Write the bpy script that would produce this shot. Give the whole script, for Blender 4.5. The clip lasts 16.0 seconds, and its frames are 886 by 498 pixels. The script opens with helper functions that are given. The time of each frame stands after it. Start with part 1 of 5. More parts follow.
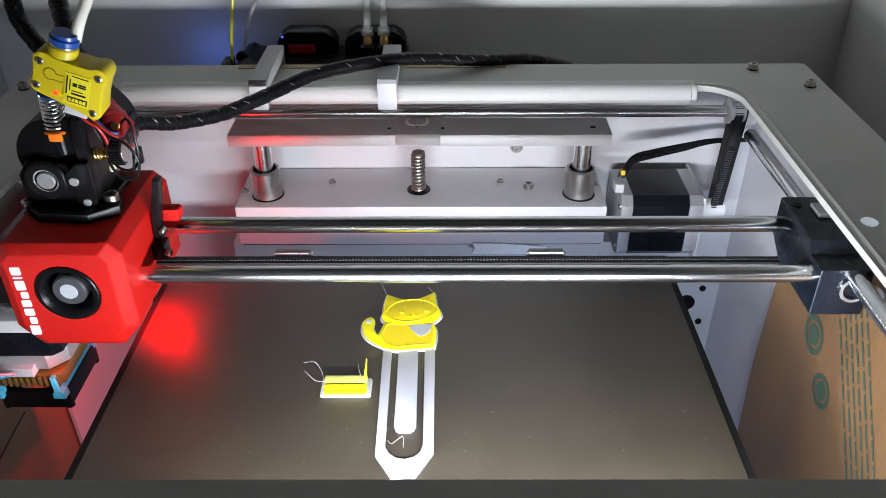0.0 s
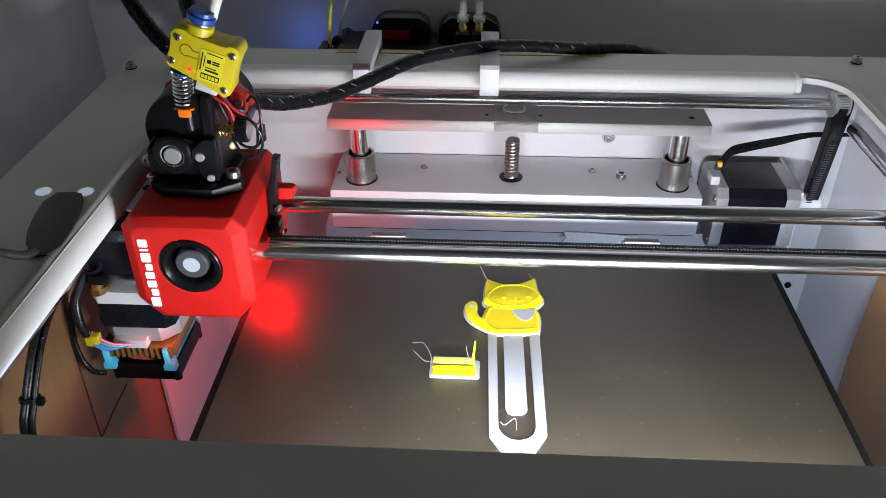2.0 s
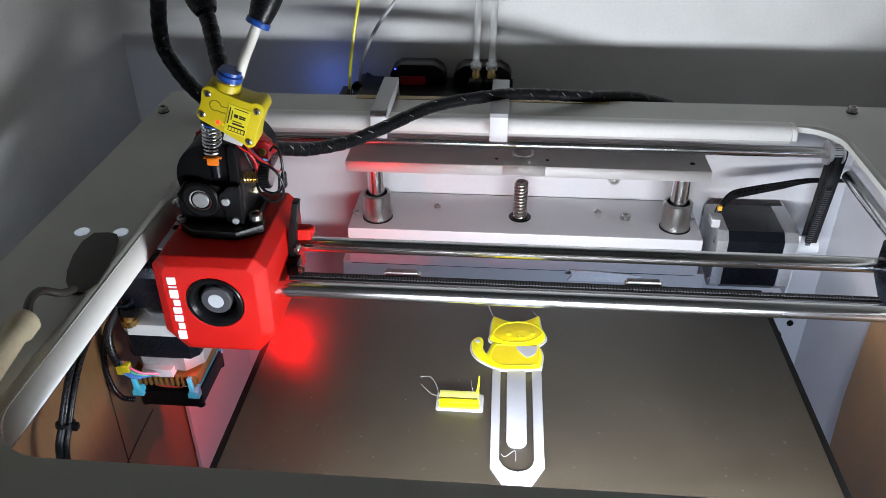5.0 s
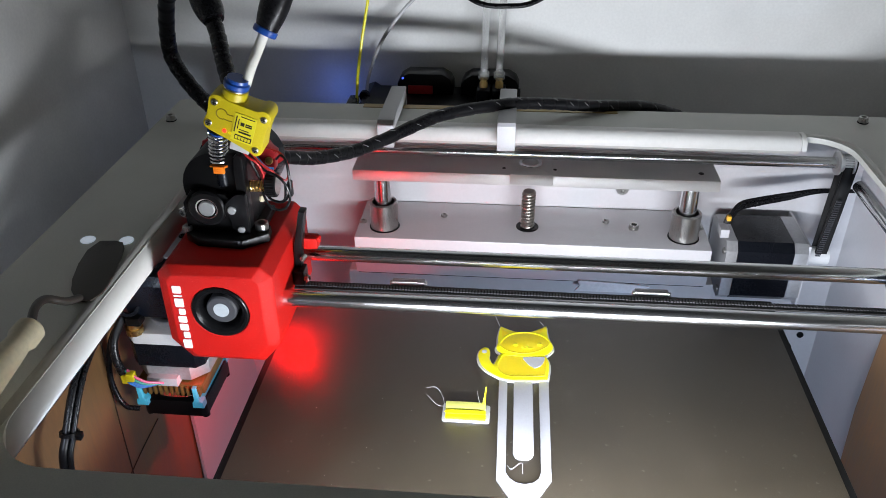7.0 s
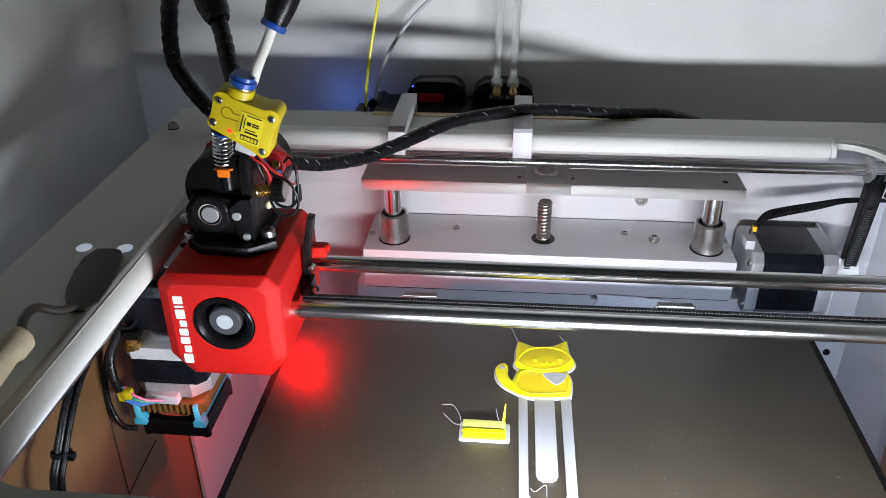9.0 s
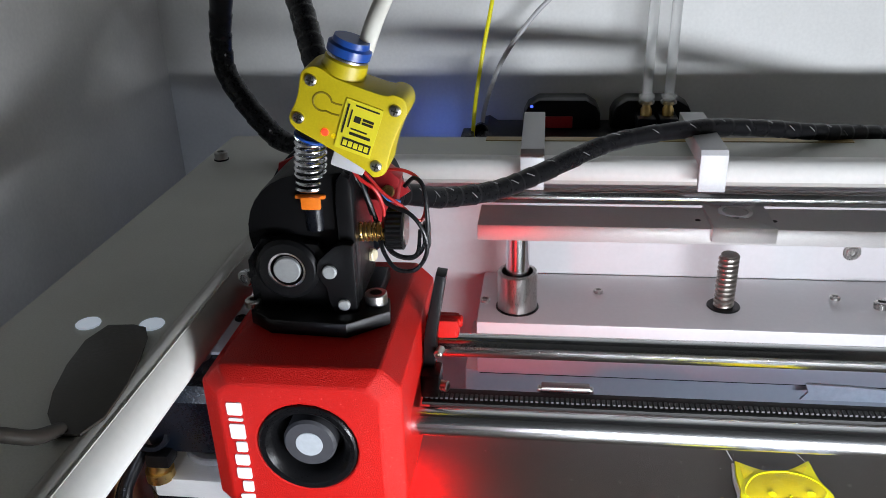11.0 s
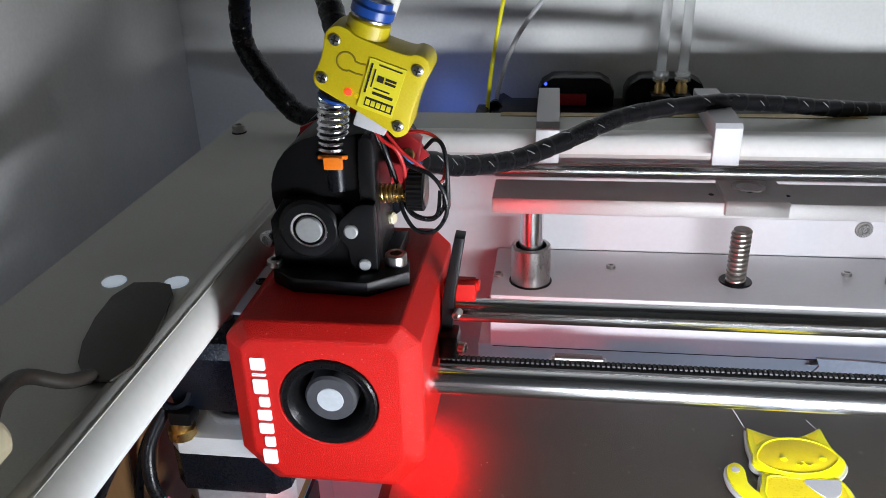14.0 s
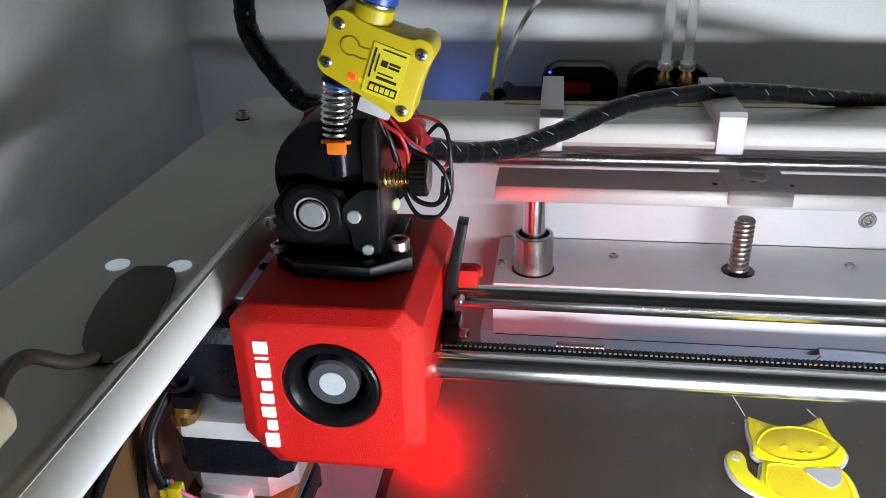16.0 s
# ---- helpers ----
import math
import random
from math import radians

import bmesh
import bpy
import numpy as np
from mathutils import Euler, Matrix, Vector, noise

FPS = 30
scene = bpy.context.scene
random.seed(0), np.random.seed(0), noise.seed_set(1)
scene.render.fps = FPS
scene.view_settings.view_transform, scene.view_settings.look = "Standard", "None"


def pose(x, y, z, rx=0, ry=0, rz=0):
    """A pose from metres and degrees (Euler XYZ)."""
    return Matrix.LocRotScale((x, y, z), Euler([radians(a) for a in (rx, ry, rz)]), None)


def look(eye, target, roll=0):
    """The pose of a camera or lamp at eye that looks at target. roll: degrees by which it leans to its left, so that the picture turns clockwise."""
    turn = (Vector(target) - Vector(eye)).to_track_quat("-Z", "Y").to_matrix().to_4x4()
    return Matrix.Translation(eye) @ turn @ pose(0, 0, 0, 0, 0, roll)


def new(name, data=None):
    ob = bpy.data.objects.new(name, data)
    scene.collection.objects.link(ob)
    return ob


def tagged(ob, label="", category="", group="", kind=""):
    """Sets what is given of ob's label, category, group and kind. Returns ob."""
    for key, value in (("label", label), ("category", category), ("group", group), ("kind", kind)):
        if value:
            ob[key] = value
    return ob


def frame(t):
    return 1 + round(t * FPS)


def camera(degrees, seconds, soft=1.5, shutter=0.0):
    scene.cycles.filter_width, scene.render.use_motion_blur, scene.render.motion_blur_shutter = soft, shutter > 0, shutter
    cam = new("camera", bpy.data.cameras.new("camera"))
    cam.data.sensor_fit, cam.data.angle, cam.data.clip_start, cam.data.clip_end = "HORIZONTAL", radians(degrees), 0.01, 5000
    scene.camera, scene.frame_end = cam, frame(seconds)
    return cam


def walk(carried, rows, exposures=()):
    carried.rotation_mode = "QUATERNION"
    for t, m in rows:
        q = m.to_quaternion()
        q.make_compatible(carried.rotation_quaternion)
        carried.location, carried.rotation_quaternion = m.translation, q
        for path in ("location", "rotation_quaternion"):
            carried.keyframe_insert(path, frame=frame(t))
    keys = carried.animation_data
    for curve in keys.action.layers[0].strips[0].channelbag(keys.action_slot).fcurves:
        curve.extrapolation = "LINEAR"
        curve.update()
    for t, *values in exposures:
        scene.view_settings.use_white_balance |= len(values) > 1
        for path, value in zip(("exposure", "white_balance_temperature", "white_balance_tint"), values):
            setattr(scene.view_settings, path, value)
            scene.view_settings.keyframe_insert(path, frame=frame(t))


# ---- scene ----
cam = camera(57.51, 16.0, soft=0.4)
PATH = [
    (0, (-0.00298, -0.00142, 0.23806), (-0.00532, 0.33290, 0.01845), -0.329),
    (0.5, (-0.02400, -0.00491, 0.23682), (-0.03044, 0.32895, 0.01659), -0.256),
    (1, (-0.03970, -0.00965, 0.23627), (-0.04959, 0.32429, 0.01630), -0.053),
    (1.5, (-0.04312, -0.00917, 0.23458), (-0.05732, 0.32451, 0.01446), -0.157),
    (2, (-0.03687, -0.00675, 0.23501), (-0.05489, 0.32586, 0.01354), -0.217),
    (2.5, (-0.03698, -0.00709, 0.23467), (-0.05743, 0.32526, 0.01303), -0.313),
    (3, (-0.03719, -0.00801, 0.23595), (-0.05959, 0.32419, 0.01426), -0.263),
    (3.5, (-0.02908, -0.01841, 0.25011), (-0.05402, 0.31437, 0.02957), -0.361),
    (4, (-0.02144, -0.02161, 0.25798), (-0.04868, 0.31292, 0.04039), -0.442),
    (4.5, (-0.02482, -0.02149, 0.25575), (-0.05291, 0.31517, 0.04156), -0.457),
    (5, (-0.02922, -0.02130, 0.25402), (-0.05879, 0.31682, 0.04235), -0.481),
    (7.5, (-0.02901, -0.01898, 0.25227), (-0.06266, 0.32174, 0.04544), -0.598),
    (8, (-0.02853, -0.01894, 0.25148), (-0.06203, 0.32251, 0.04583), -0.664),
    (8.2, (-0.02872, -0.01911, 0.25111), (-0.06244, 0.32271, 0.04612), -0.655),
    (10.3, (-0.07513, 0.06850, 0.19065), (-0.11445, 0.42872, 0.02126), -1.262),
    (10.5, (-0.08274, 0.08453, 0.18465), (-0.12834, 0.44565, 0.01879), -1.649),
    (11, (-0.09630, 0.09759, 0.17665), (-0.14460, 0.45836, 0.01080), -1.943),
    (11.5, (-0.10314, 0.09741, 0.16887), (-0.15233, 0.45809, 0.00307), -1.863),
    (12, (-0.10339, 0.09815, 0.16569), (-0.15383, 0.45904, 0.00072), -1.962),
    (12.5, (-0.10222, 0.09809, 0.16534), (-0.15280, 0.45875, -0.00008), -1.845),
    (13, (-0.10204, 0.09738, 0.16465), (-0.15378, 0.45734, -0.00196), -1.849),
    (13.5, (-0.10159, 0.09279, 0.16976), (-0.15337, 0.45227, 0.00216), -1.842),
    (14, (-0.09901, 0.09049, 0.17035), (-0.15042, 0.44961, 0.00186), -1.766),
    (14.5, (-0.09912, 0.09025, 0.16959), (-0.15105, 0.44873, -0.00011), -1.723),
    (15, (-0.09951, 0.09009, 0.16949), (-0.15138, 0.44810, -0.00122), -1.572),
    (15.5, (-0.09959, 0.08977, 0.16957), (-0.15188, 0.44720, -0.00223), -1.482),
    (16, (-0.09893, 0.08965, 0.16919), (-0.15154, 0.44668, -0.00332), -1.466),
]
walk(cam, [(t, look(eye, target, roll)) for t, eye, target, roll in PATH])

EXPOSURE = 0.12
scene.view_settings.exposure = EXPOSURE

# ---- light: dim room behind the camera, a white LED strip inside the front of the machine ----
world = bpy.data.worlds.new("room_light")
scene.world = world
world.use_nodes = True
sky = world.node_tree.nodes.new("ShaderNodeTexGradient")
turn = world.node_tree.nodes.new("ShaderNodeMapping")
where = world.node_tree.nodes.new("ShaderNodeTexCoord")
dim = world.node_tree.nodes.new("ShaderNodeMapRange")
turn.inputs["Rotation"].default_value = (0, radians(90), 0)
dim.inputs["To Min"].default_value, dim.inputs["To Max"].default_value = 0.003, 0.030
world.node_tree.links.new(where.outputs["Generated"], turn.inputs["Vector"])
world.node_tree.links.new(turn.outputs[0], sky.inputs["Vector"])
world.node_tree.links.new(sky.outputs["Fac"], dim.inputs["Value"])
world.node_tree.links.new(dim.outputs[0], world.node_tree.nodes["Background"].inputs[1])
world.node_tree.nodes["Background"].inputs[0].default_value = (0.95, 0.98, 1.0, 1)


def lamp(name, kind, m, energy, color, **more):
    data = bpy.data.lights.new(name, kind)
    data.energy, data.color = energy, color
    if kind == "AREA":
        data.shape, data.size, data.size_y = "RECTANGLE", more["size"], more["size_y"]
    else:
        data.shadow_soft_size = more["size"]
    ob = new(name, data)
    ob.matrix_world = m
    return ob


lamp("led_strip_light", "AREA", look((0.012, 0.152, 0.0355), (0.012, 0.45, 0.0355)), 1.04, (0.87, 0.92, 1.0), size=0.195, size_y=0.014)
lamp("led_end_light", "AREA", look((-0.1985, 0.1540, 0.0625), (-0.186, 0.45, 0.030)), 0.06, (0.70, 0.80, 1.0), size=0.02, size_y=0.008)
# unseen fill lamp, added to brighten the chamber below the bed
lamp("lower_fill_light", "AREA", look((0.075, 0.1185, -0.045), (0.075, 0.45, -0.045)), 0.32, (0.56, 0.73, 1.0), size=0.12, size_y=0.010)
lamp("blue_unit_light", "POINT", pose(-0.150, 0.480, 0.062), 0.0045, (0.10, 0.22, 1.0), size=0.004)
spot = lamp("red_side_light", "SPOT", pose(-0.1400, 0.3020, 0.0180), 0.48, (1.0, 0.0, 0.0), size=0.003).data
spot.spot_size, spot.spot_blend = radians(158), 1.0
rear = lamp("red_rear_light", "SPOT", look((-0.1350, 0.3130, 0.0175), (-0.075, 0.400, -0.005)), 0.10, (1.0, 0.02, 0.03), size=0.003).data
rear.spot_size, rear.spot_blend = radians(110), 1.0
for eye, aim, power in (((-0.1660, 0.2620, 0.0120), (-0.215, 0.255, -0.075), 0.04), ((-0.1670, 0.3030, 0.0120), (-0.217, 0.350, -0.060), 0.50)):
    lens = lamp("red_lens_light", "SPOT", look(eye, aim), power, (1.0, 0.02, 0.03), size=0.003).data
    lens.spot_size, lens.spot_blend = radians(105), 0.9


# ---- materials ----
def material(name, color, rough=0.5, metal=0.0, grain=0.06, scale=900.0, bump=0.05, blotch=0.08, coat=0.0, trans=0.0, stretch=None, emit=None, speck=None, gloss=None):
    """A surface with fine grain and larger blotches in colour, roughness and relief, at real size."""
    mat = bpy.data.materials.new(name)
    mat.use_nodes = True
    tree = mat.node_tree
    n, link = tree.nodes, tree.links.new
    bsdf = n["Principled BSDF"]
    coord = n.new("ShaderNodeTexCoord")
    mapping = n.new("ShaderNodeMapping")
    link(coord.outputs["Object"], mapping.inputs["Vector"])
    if stretch:
        mapping.inputs["Scale"].default_value = stretch
    fine, wide = n.new("ShaderNodeTexNoise"), n.new("ShaderNodeTexNoise")
    fine.inputs["Scale"].default_value, wide.inputs["Scale"].default_value = scale, 22.0
    fine.inputs["Detail"].default_value, wide.inputs["Detail"].default_value = 3, 4
    link(mapping.outputs[0], fine.inputs["Vector"])
    link(coord.outputs["Object"], wide.inputs["Vector"])
    ramps = []
    for tex, amount in ((fine, grain), (wide, blotch)):
        r = n.new("ShaderNodeMapRange")
        r.inputs["From Min"].default_value, r.inputs["From Max"].default_value = 0.3, 0.7
        r.inputs["To Min"].default_value, r.inputs["To Max"].default_value = 1 - amount, 1 + amount
        link(tex.outputs["Fac"], r.inputs["Value"])
        ramps.append(r)
    both = n.new("ShaderNodeMath")
    both.operation = "MULTIPLY"
    link(ramps[0].outputs[0], both.inputs[0])
    link(ramps[1].outputs[0], both.inputs[1])
    mul = n.new("ShaderNodeVectorMath")
    mul.operation = "SCALE"
    mul.inputs[0].default_value = color
    link(both.outputs[0], mul.inputs["Scale"])
    link(mul.outputs[0], bsdf.inputs["Base Color"])
    if speck:
        # sparse pale specks, painted sparkle along with scuffs and dust: a tint, its grain and how rare it is
        tint, size, rare = speck
        dots, gate, mix = n.new("ShaderNodeTexNoise"), n.new("ShaderNodeMapRange"), n.new("ShaderNodeMix")
        dots.inputs["Scale"].default_value, dots.inputs["Detail"].default_value = size, 5
        gate.inputs["From Min"].default_value, gate.inputs["From Max"].default_value = rare, rare + 0.05
        gate.inputs["To Max"].default_value = 0.75
        mix.data_type = "RGBA"
        mix.inputs["B"].default_value = (*tint, 1)
        link(coord.outputs["Object"], dots.inputs["Vector"])
        link(dots.outputs["Fac"], gate.inputs["Value"])
        link(gate.outputs[0], mix.inputs["Factor"])
        link(mul.outputs[0], mix.inputs["A"])
        link(mix.outputs["Result"], bsdf.inputs["Base Color"])
    rr = n.new("ShaderNodeMath")
    rr.operation = "MULTIPLY"
    rr.inputs[1].default_value = rough
    rr.use_clamp = True
    link(both.outputs[0], rr.inputs[0])
    link(rr.outputs[0], bsdf.inputs["Roughness"])
    bsdf.inputs["Metallic"].default_value = metal
    bsdf.inputs["Coat Weight"].default_value = coat
    bsdf.inputs["Coat Roughness"].default_value = 0.15
    bsdf.inputs["Transmission Weight"].default_value = trans
    if bump:
        b = n.new("ShaderNodeBump")
        b.inputs["Strength"].default_value, b.inputs["Distance"].default_value = bump, 0.0004
        link(fine.outputs["Fac"], b.inputs["Height"])
        link(b.outputs[0], bsdf.inputs["Normal"])
    bsdf.inputs["Specular IOR Level"].default_value = gloss or (0.5 if max(color) > 0.03 else 0.22)
    if emit:
        bsdf.inputs["Emission Color"].default_value = (*emit[0], 1)
        bsdf.inputs["Emission Strength"].default_value = emit[1]
    return mat


GREY = material("grey_painted_metal", (0.56, 0.565, 0.52), 0.5, 0, 0.05, 1800, 0.12, 0.06)
WALL = material("white_panel", (0.80, 0.80, 0.78), 0.6, 0, 0.03, 600, 0.05, 0.05)
# WALL darkened for the side walls: their shade is put into the colour
SIDE = material("shaded_white_panel", (0.66, 0.65, 0.62), 0.6, 0, 0.04, 600, 0.06, 0.08)
WHITE = material("white_enamel", (0.57, 0.56, 0.575), 0.30, 0, 0.02, 500, 0.0, 0.04, coat=0.3)
DIM = material("bounce_cutting_ceiling", (0.10, 0.10, 0.10), 0.8, 0, 0.05, 300, 0.05, 0.1)
LIP = material("white_lip_enamel", (0.61, 0.60, 0.565), 0.6, 0, 0.02, 500, 0.03, 0.04)
BOOKW = material("thin_white_print", (0.40, 0.405, 0.44), 0.4, 0, 0.03, 1200, 0.06, 0.05)
STRIP = material("matt_white_strip", (0.82, 0.81, 0.78), 0.5, 0, 0.02, 500, 0.02, 0.03)
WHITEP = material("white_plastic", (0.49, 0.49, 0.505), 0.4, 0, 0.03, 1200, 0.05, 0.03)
CHROME = material("polished_steel", (0.80, 0.81, 0.82), 0.20, 1, 0.03, 300, 0.01, 0.08, stretch=(1, 60, 60))
STEEL = material("brushed_steel", (0.50, 0.49, 0.47), 0.30, 1, 0.10, 500, 0.05, 0.12, stretch=(30, 30, 1))
ALU = material("milled_aluminium", (0.68, 0.68, 0.67), 0.42, 0.10, 0.05, 500, 0.06, 0.08, stretch=(1, 20, 20))
BEAMM = material("brushed_bar_aluminium", (0.74, 0.73, 0.72), 0.42, 0.6, 0.06, 500, 0.06, 0.08, stretch=(1, 20, 20))
NUTPLATE = material("ground_aluminium", (0.70, 0.70, 0.69), 0.42, 0.55, 0.06, 900, 0.05, 0.08, stretch=(20, 1, 1))
CLIPM = material("grey_clip_steel", (0.20, 0.20, 0.20), 0.4, 0.5, 0.08, 900, 0.05, 0.1)
LEADM = material("oiled_steel", (0.30, 0.275, 0.25), 0.36, 0.9, 0.10, 900, 0.05, 0.15)
DULL = material("dull_steel", (0.34, 0.35, 0.35), 0.5, 0.4, 0.06, 900, 0.05, 0.08)
CAST = material("cast_aluminium", (0.42, 0.42, 0.43), 0.40, 0.5, 0.08, 700, 0.08, 0.12)
BLACK = material("black_moulded_plastic", (0.0045, 0.0045, 0.005), 0.32, 0, 0.15, 2600, 0.07, 0.15, gloss=0.22)
BLACKM = material("black_anodised_metal", (0.006, 0.007, 0.010), 0.28, 0, 0.12, 1500, 0.06, 0.2, gloss=0.16)
# the LEDs' blue reflection on the black blocks is tinted into the base colour
BLOCKM = material("black_block_blue_sheen", (0.005, 0.008, 0.014), 0.28, 0, 0.12, 1500, 0.03, 0.2, gloss=0.45)
RUBBER = material("black_rubber", (0.018, 0.018, 0.018), 0.6, 0, 0.15, 1500, 0.15, 0.15)
SLEEVE = material("black_cable_sleeve", (0.006, 0.006, 0.007), 0.30, 0, 0.15, 900, 0.08, 0.2, gloss=0.25)
RED = material("red_printed_plastic", (0.52, 0.008, 0.005), 0.48, 0, 0.12, 2600, 0.6, 0.12, stretch=(1, 1, 2), speck=((0.70, 0.12, 0.10), 1300, 0.655), gloss=0.22)
REDM = material("red_anodised", (0.40, 0.015, 0.02), 0.35, 0.3, 0.08, 900, 0.05, 0.1)
YELLOW = material("yellow_printed_plastic", (0.58, 0.46, 0.008), 0.42, 0, 0.04, 1800, 0.08, 0.05)
YLABEL = material("yellow_paper_label", (0.70, 0.62, 0.02), 0.45, 0, 0.03, 800, 0.02, 0.03)
GROOVE = material("shaded_yellow_groove", (0.22, 0.165, 0.006), 0.5, 0, 0.05, 900, 0.0, 0.05)
INK = material("black_ink", (0.02, 0.02, 0.015), 0.6, 0, 0.1, 900, 0.0, 0.1)
BLUE = material("blue_collet", (0.015, 0.07, 0.33), 0.3, 0, 0.05, 900, 0.05, 0.05)
TUBE = material("milky_tube", (0.78, 0.76, 0.68), 0.35, 0, 0.03, 600, 0.03, 0.06)
ORANGE = material("orange_clip_plastic", (0.85, 0.20, 0.01), 0.4, 0, 0.04, 900, 0.05, 0.05)
TAG = material("amber_cable_tag", (0.80, 0.42, 0.03), 0.4, 0, 0.04, 900, 0.05, 0.05)
BRASS = material("brass", (0.72, 0.50, 0.20), 0.28, 1, 0.08, 700, 0.05, 0.15)
BED = material("dark_textured_steel_sheet", (0.038, 0.030, 0.0195), 0.42, 0.0, 0.14, 3500, 0.35, 0.16, speck=((0.10, 0.092, 0.075), 420, 0.655), gloss=0.75)
EDGE = material("black_sheet_edge", (0.008, 0.008, 0.008), 0.5, 0, 0.1, 900, 0.1, 0.1, gloss=0.14)
CARD = material("brown_cardboard", (0.185, 0.098, 0.040), 0.42, 0, 0.12, 500, 0.15, 0.25, coat=0.15, stretch=(1, 1, 0.15))
CREASE = material("dark_crease", (0.040, 0.020, 0.010), 0.7, 0, 0.1, 900, 0.0, 0.2)
PRINTG = material("green_print", (0.040, 0.075, 0.050), 0.6, 0, 0.1, 900, 0.0, 0.15)
WPRINT = material("white_print", (0.82, 0.82, 0.80), 0.45, 0, 0.04, 1500, 0.1, 0.03)
CLEARY = material("yellow_filament_plastic", (0.92, 0.84, 0.003), 0.30, 0, 0.03, 1500, 0.08, 0.05, coat=0.1)
PALEY = material("pale_yellow_plastic", (0.66, 0.70, 0.16), 0.3, 0, 0.10, 1500, 0.15, 0.12, coat=0.3)
CYAN = material("cyan_plastic_clip", (0.08, 0.50, 0.68), 0.4, 0, 0.04, 900, 0.05, 0.04)
PCB = material("amber_heatsink", (0.22, 0.115, 0.032), 0.4, 0.4, 0.15, 900, 0.1, 0.2)
IVORY = material("aged_ivory_handle", (0.70, 0.62, 0.42), 0.4, 0, 0.06, 700, 0.08, 0.15, coat=0.2)
BLADE = material("dark_steel_blade", (0.040, 0.035, 0.029), 0.45, 0.2, 0.12, 900, 0.1, 0.25)
WIRER = material("red_wire", (0.45, 0.015, 0.015), 0.4, 0, 0.05, 900, 0.03, 0.05)
WIREB = material("blue_wire", (0.04, 0.18, 0.50), 0.4, 0, 0.05, 900, 0.03, 0.05)
WIREG = material("green_wire", (0.02, 0.28, 0.20), 0.4, 0, 0.05, 900, 0.03, 0.05)
WIREP = material("pink_wire", (0.70, 0.12, 0.25), 0.4, 0, 0.05, 900, 0.03, 0.05)
NOZZLE = material("red_lens_plastic", (0.6, 0.01, 0.01), 0.3, 0, 0.05, 900, 0.03, 0.05, emit=((1, 0.02, 0.01), 6.0))
HUB = material("dark_grey_hub", (0.05, 0.05, 0.055), 0.45, 0, 0.08, 900, 0.05, 0.1)
LABEL = material("silver_label", (0.46, 0.49, 0.51), 0.45, 0.2, 0.06, 700, 0.02, 0.08)
TAPE = material("amber_tape", (0.45, 0.33, 0.14), 0.4, 0, 0.08, 600, 0.03, 0.15)
CLEAR = material("clear_tube", (0.86, 0.87, 0.86), 0.15, 0, 0.03, 600, 0.03, 0.05, trans=0.75)
FROST = material("frosted_film", (0.80, 0.80, 0.82), 0.5, 0, 0.05, 500, 0.1, 0.12)
HOLEGLOW = material("hole_glow", (0.8, 0.85, 0.9), 0.4, 0, 0.05, 900, 0.0, 0.1, emit=((0.72, 0.84, 1.0), 0.30))
AMBER = material("amber_filament_plastic", (0.90, 0.70, 0.003), 0.28, 0, 0.03, 1500, 0.08, 0.05, coat=0.1)
WRAPGLINT = material("painted_wrap_glint", (0.20, 0.20, 0.20), 0.35, 0, 0.2, 900, 0.0, 0.2)
BLUELED = material("status_led_blue", (0.02, 0.05, 0.6), 0.3, 0, 0.02, 900, 0.0, 0.02, emit=((0.05, 0.10, 1.0), 2.0))
STATUS = material("status_led_red", (0.6, 0.02, 0.01), 0.3, 0, 0.02, 900, 0.0, 0.02, emit=((1.0, 0.03, 0.01), 2.6))


# ---- building helpers ----
def finish(name, bm, mat, smooth=True):
    bmesh.ops.recalc_face_normals(bm, faces=bm.faces)
    me = bpy.data.meshes.new(name)
    bm.to_mesh(me)
    bm.free()
    me.materials.append(mat)
    if smooth:
        for p in me.polygons:
            p.use_smooth = True
        me.set_sharp_from_angle(angle=radians(35))
    return me


def part(name, bm, mat, parent=None, label=""):
    """Links a bmesh as one mesh object, under a thing or a part."""
    ob = new(name, finish(name, bm, mat))
    ob.parent = parent
    return tagged(ob, label)


def thing(name, at, label, category, group="", kind=""):
    ob = new(name)
    ob.empty_display_size = 0.01
    ob.location = at
    bpy.context.view_layer.update()
    return tagged(ob, label, category, group, kind)


def hold(ob, *parts):
    """Parts built in world places, set under their thing at its base."""
    for p in parts:
        p.parent = ob
        p.matrix_parent_inverse = Matrix.Translation(ob.location).inverted()
    return ob


def box(x0, x1, y0, y1, z0, z1, bevel=0.0, bm=None, seg=2):
    own = bmesh.new()
    bmesh.ops.create_cube(own, size=1)
    for v in own.verts:
        v.co = Vector(((x0 + x1) / 2 + v.co.x * (x1 - x0), (y0 + y1) / 2 + v.co.y * (y1 - y0), (z0 + z1) / 2 + v.co.z * (z1 - z0)))
    if bevel:
        bmesh.ops.bevel(own, geom=own.edges[:], offset=bevel, segments=seg, affect="EDGES", profile=0.6)
    return join(bm, own)


def join(bm, own):
    if bm is None:
        return own
    me = bpy.data.meshes.new("tmp")
    own.to_mesh(me)
    own.free()
    bm.from_mesh(me)
    bpy.data.meshes.remove(me)
    return bm


def frame_of(d):
    d = Vector(d).normalized()
    a = d.orthogonal().normalized()
    return d, a, d.cross(a)


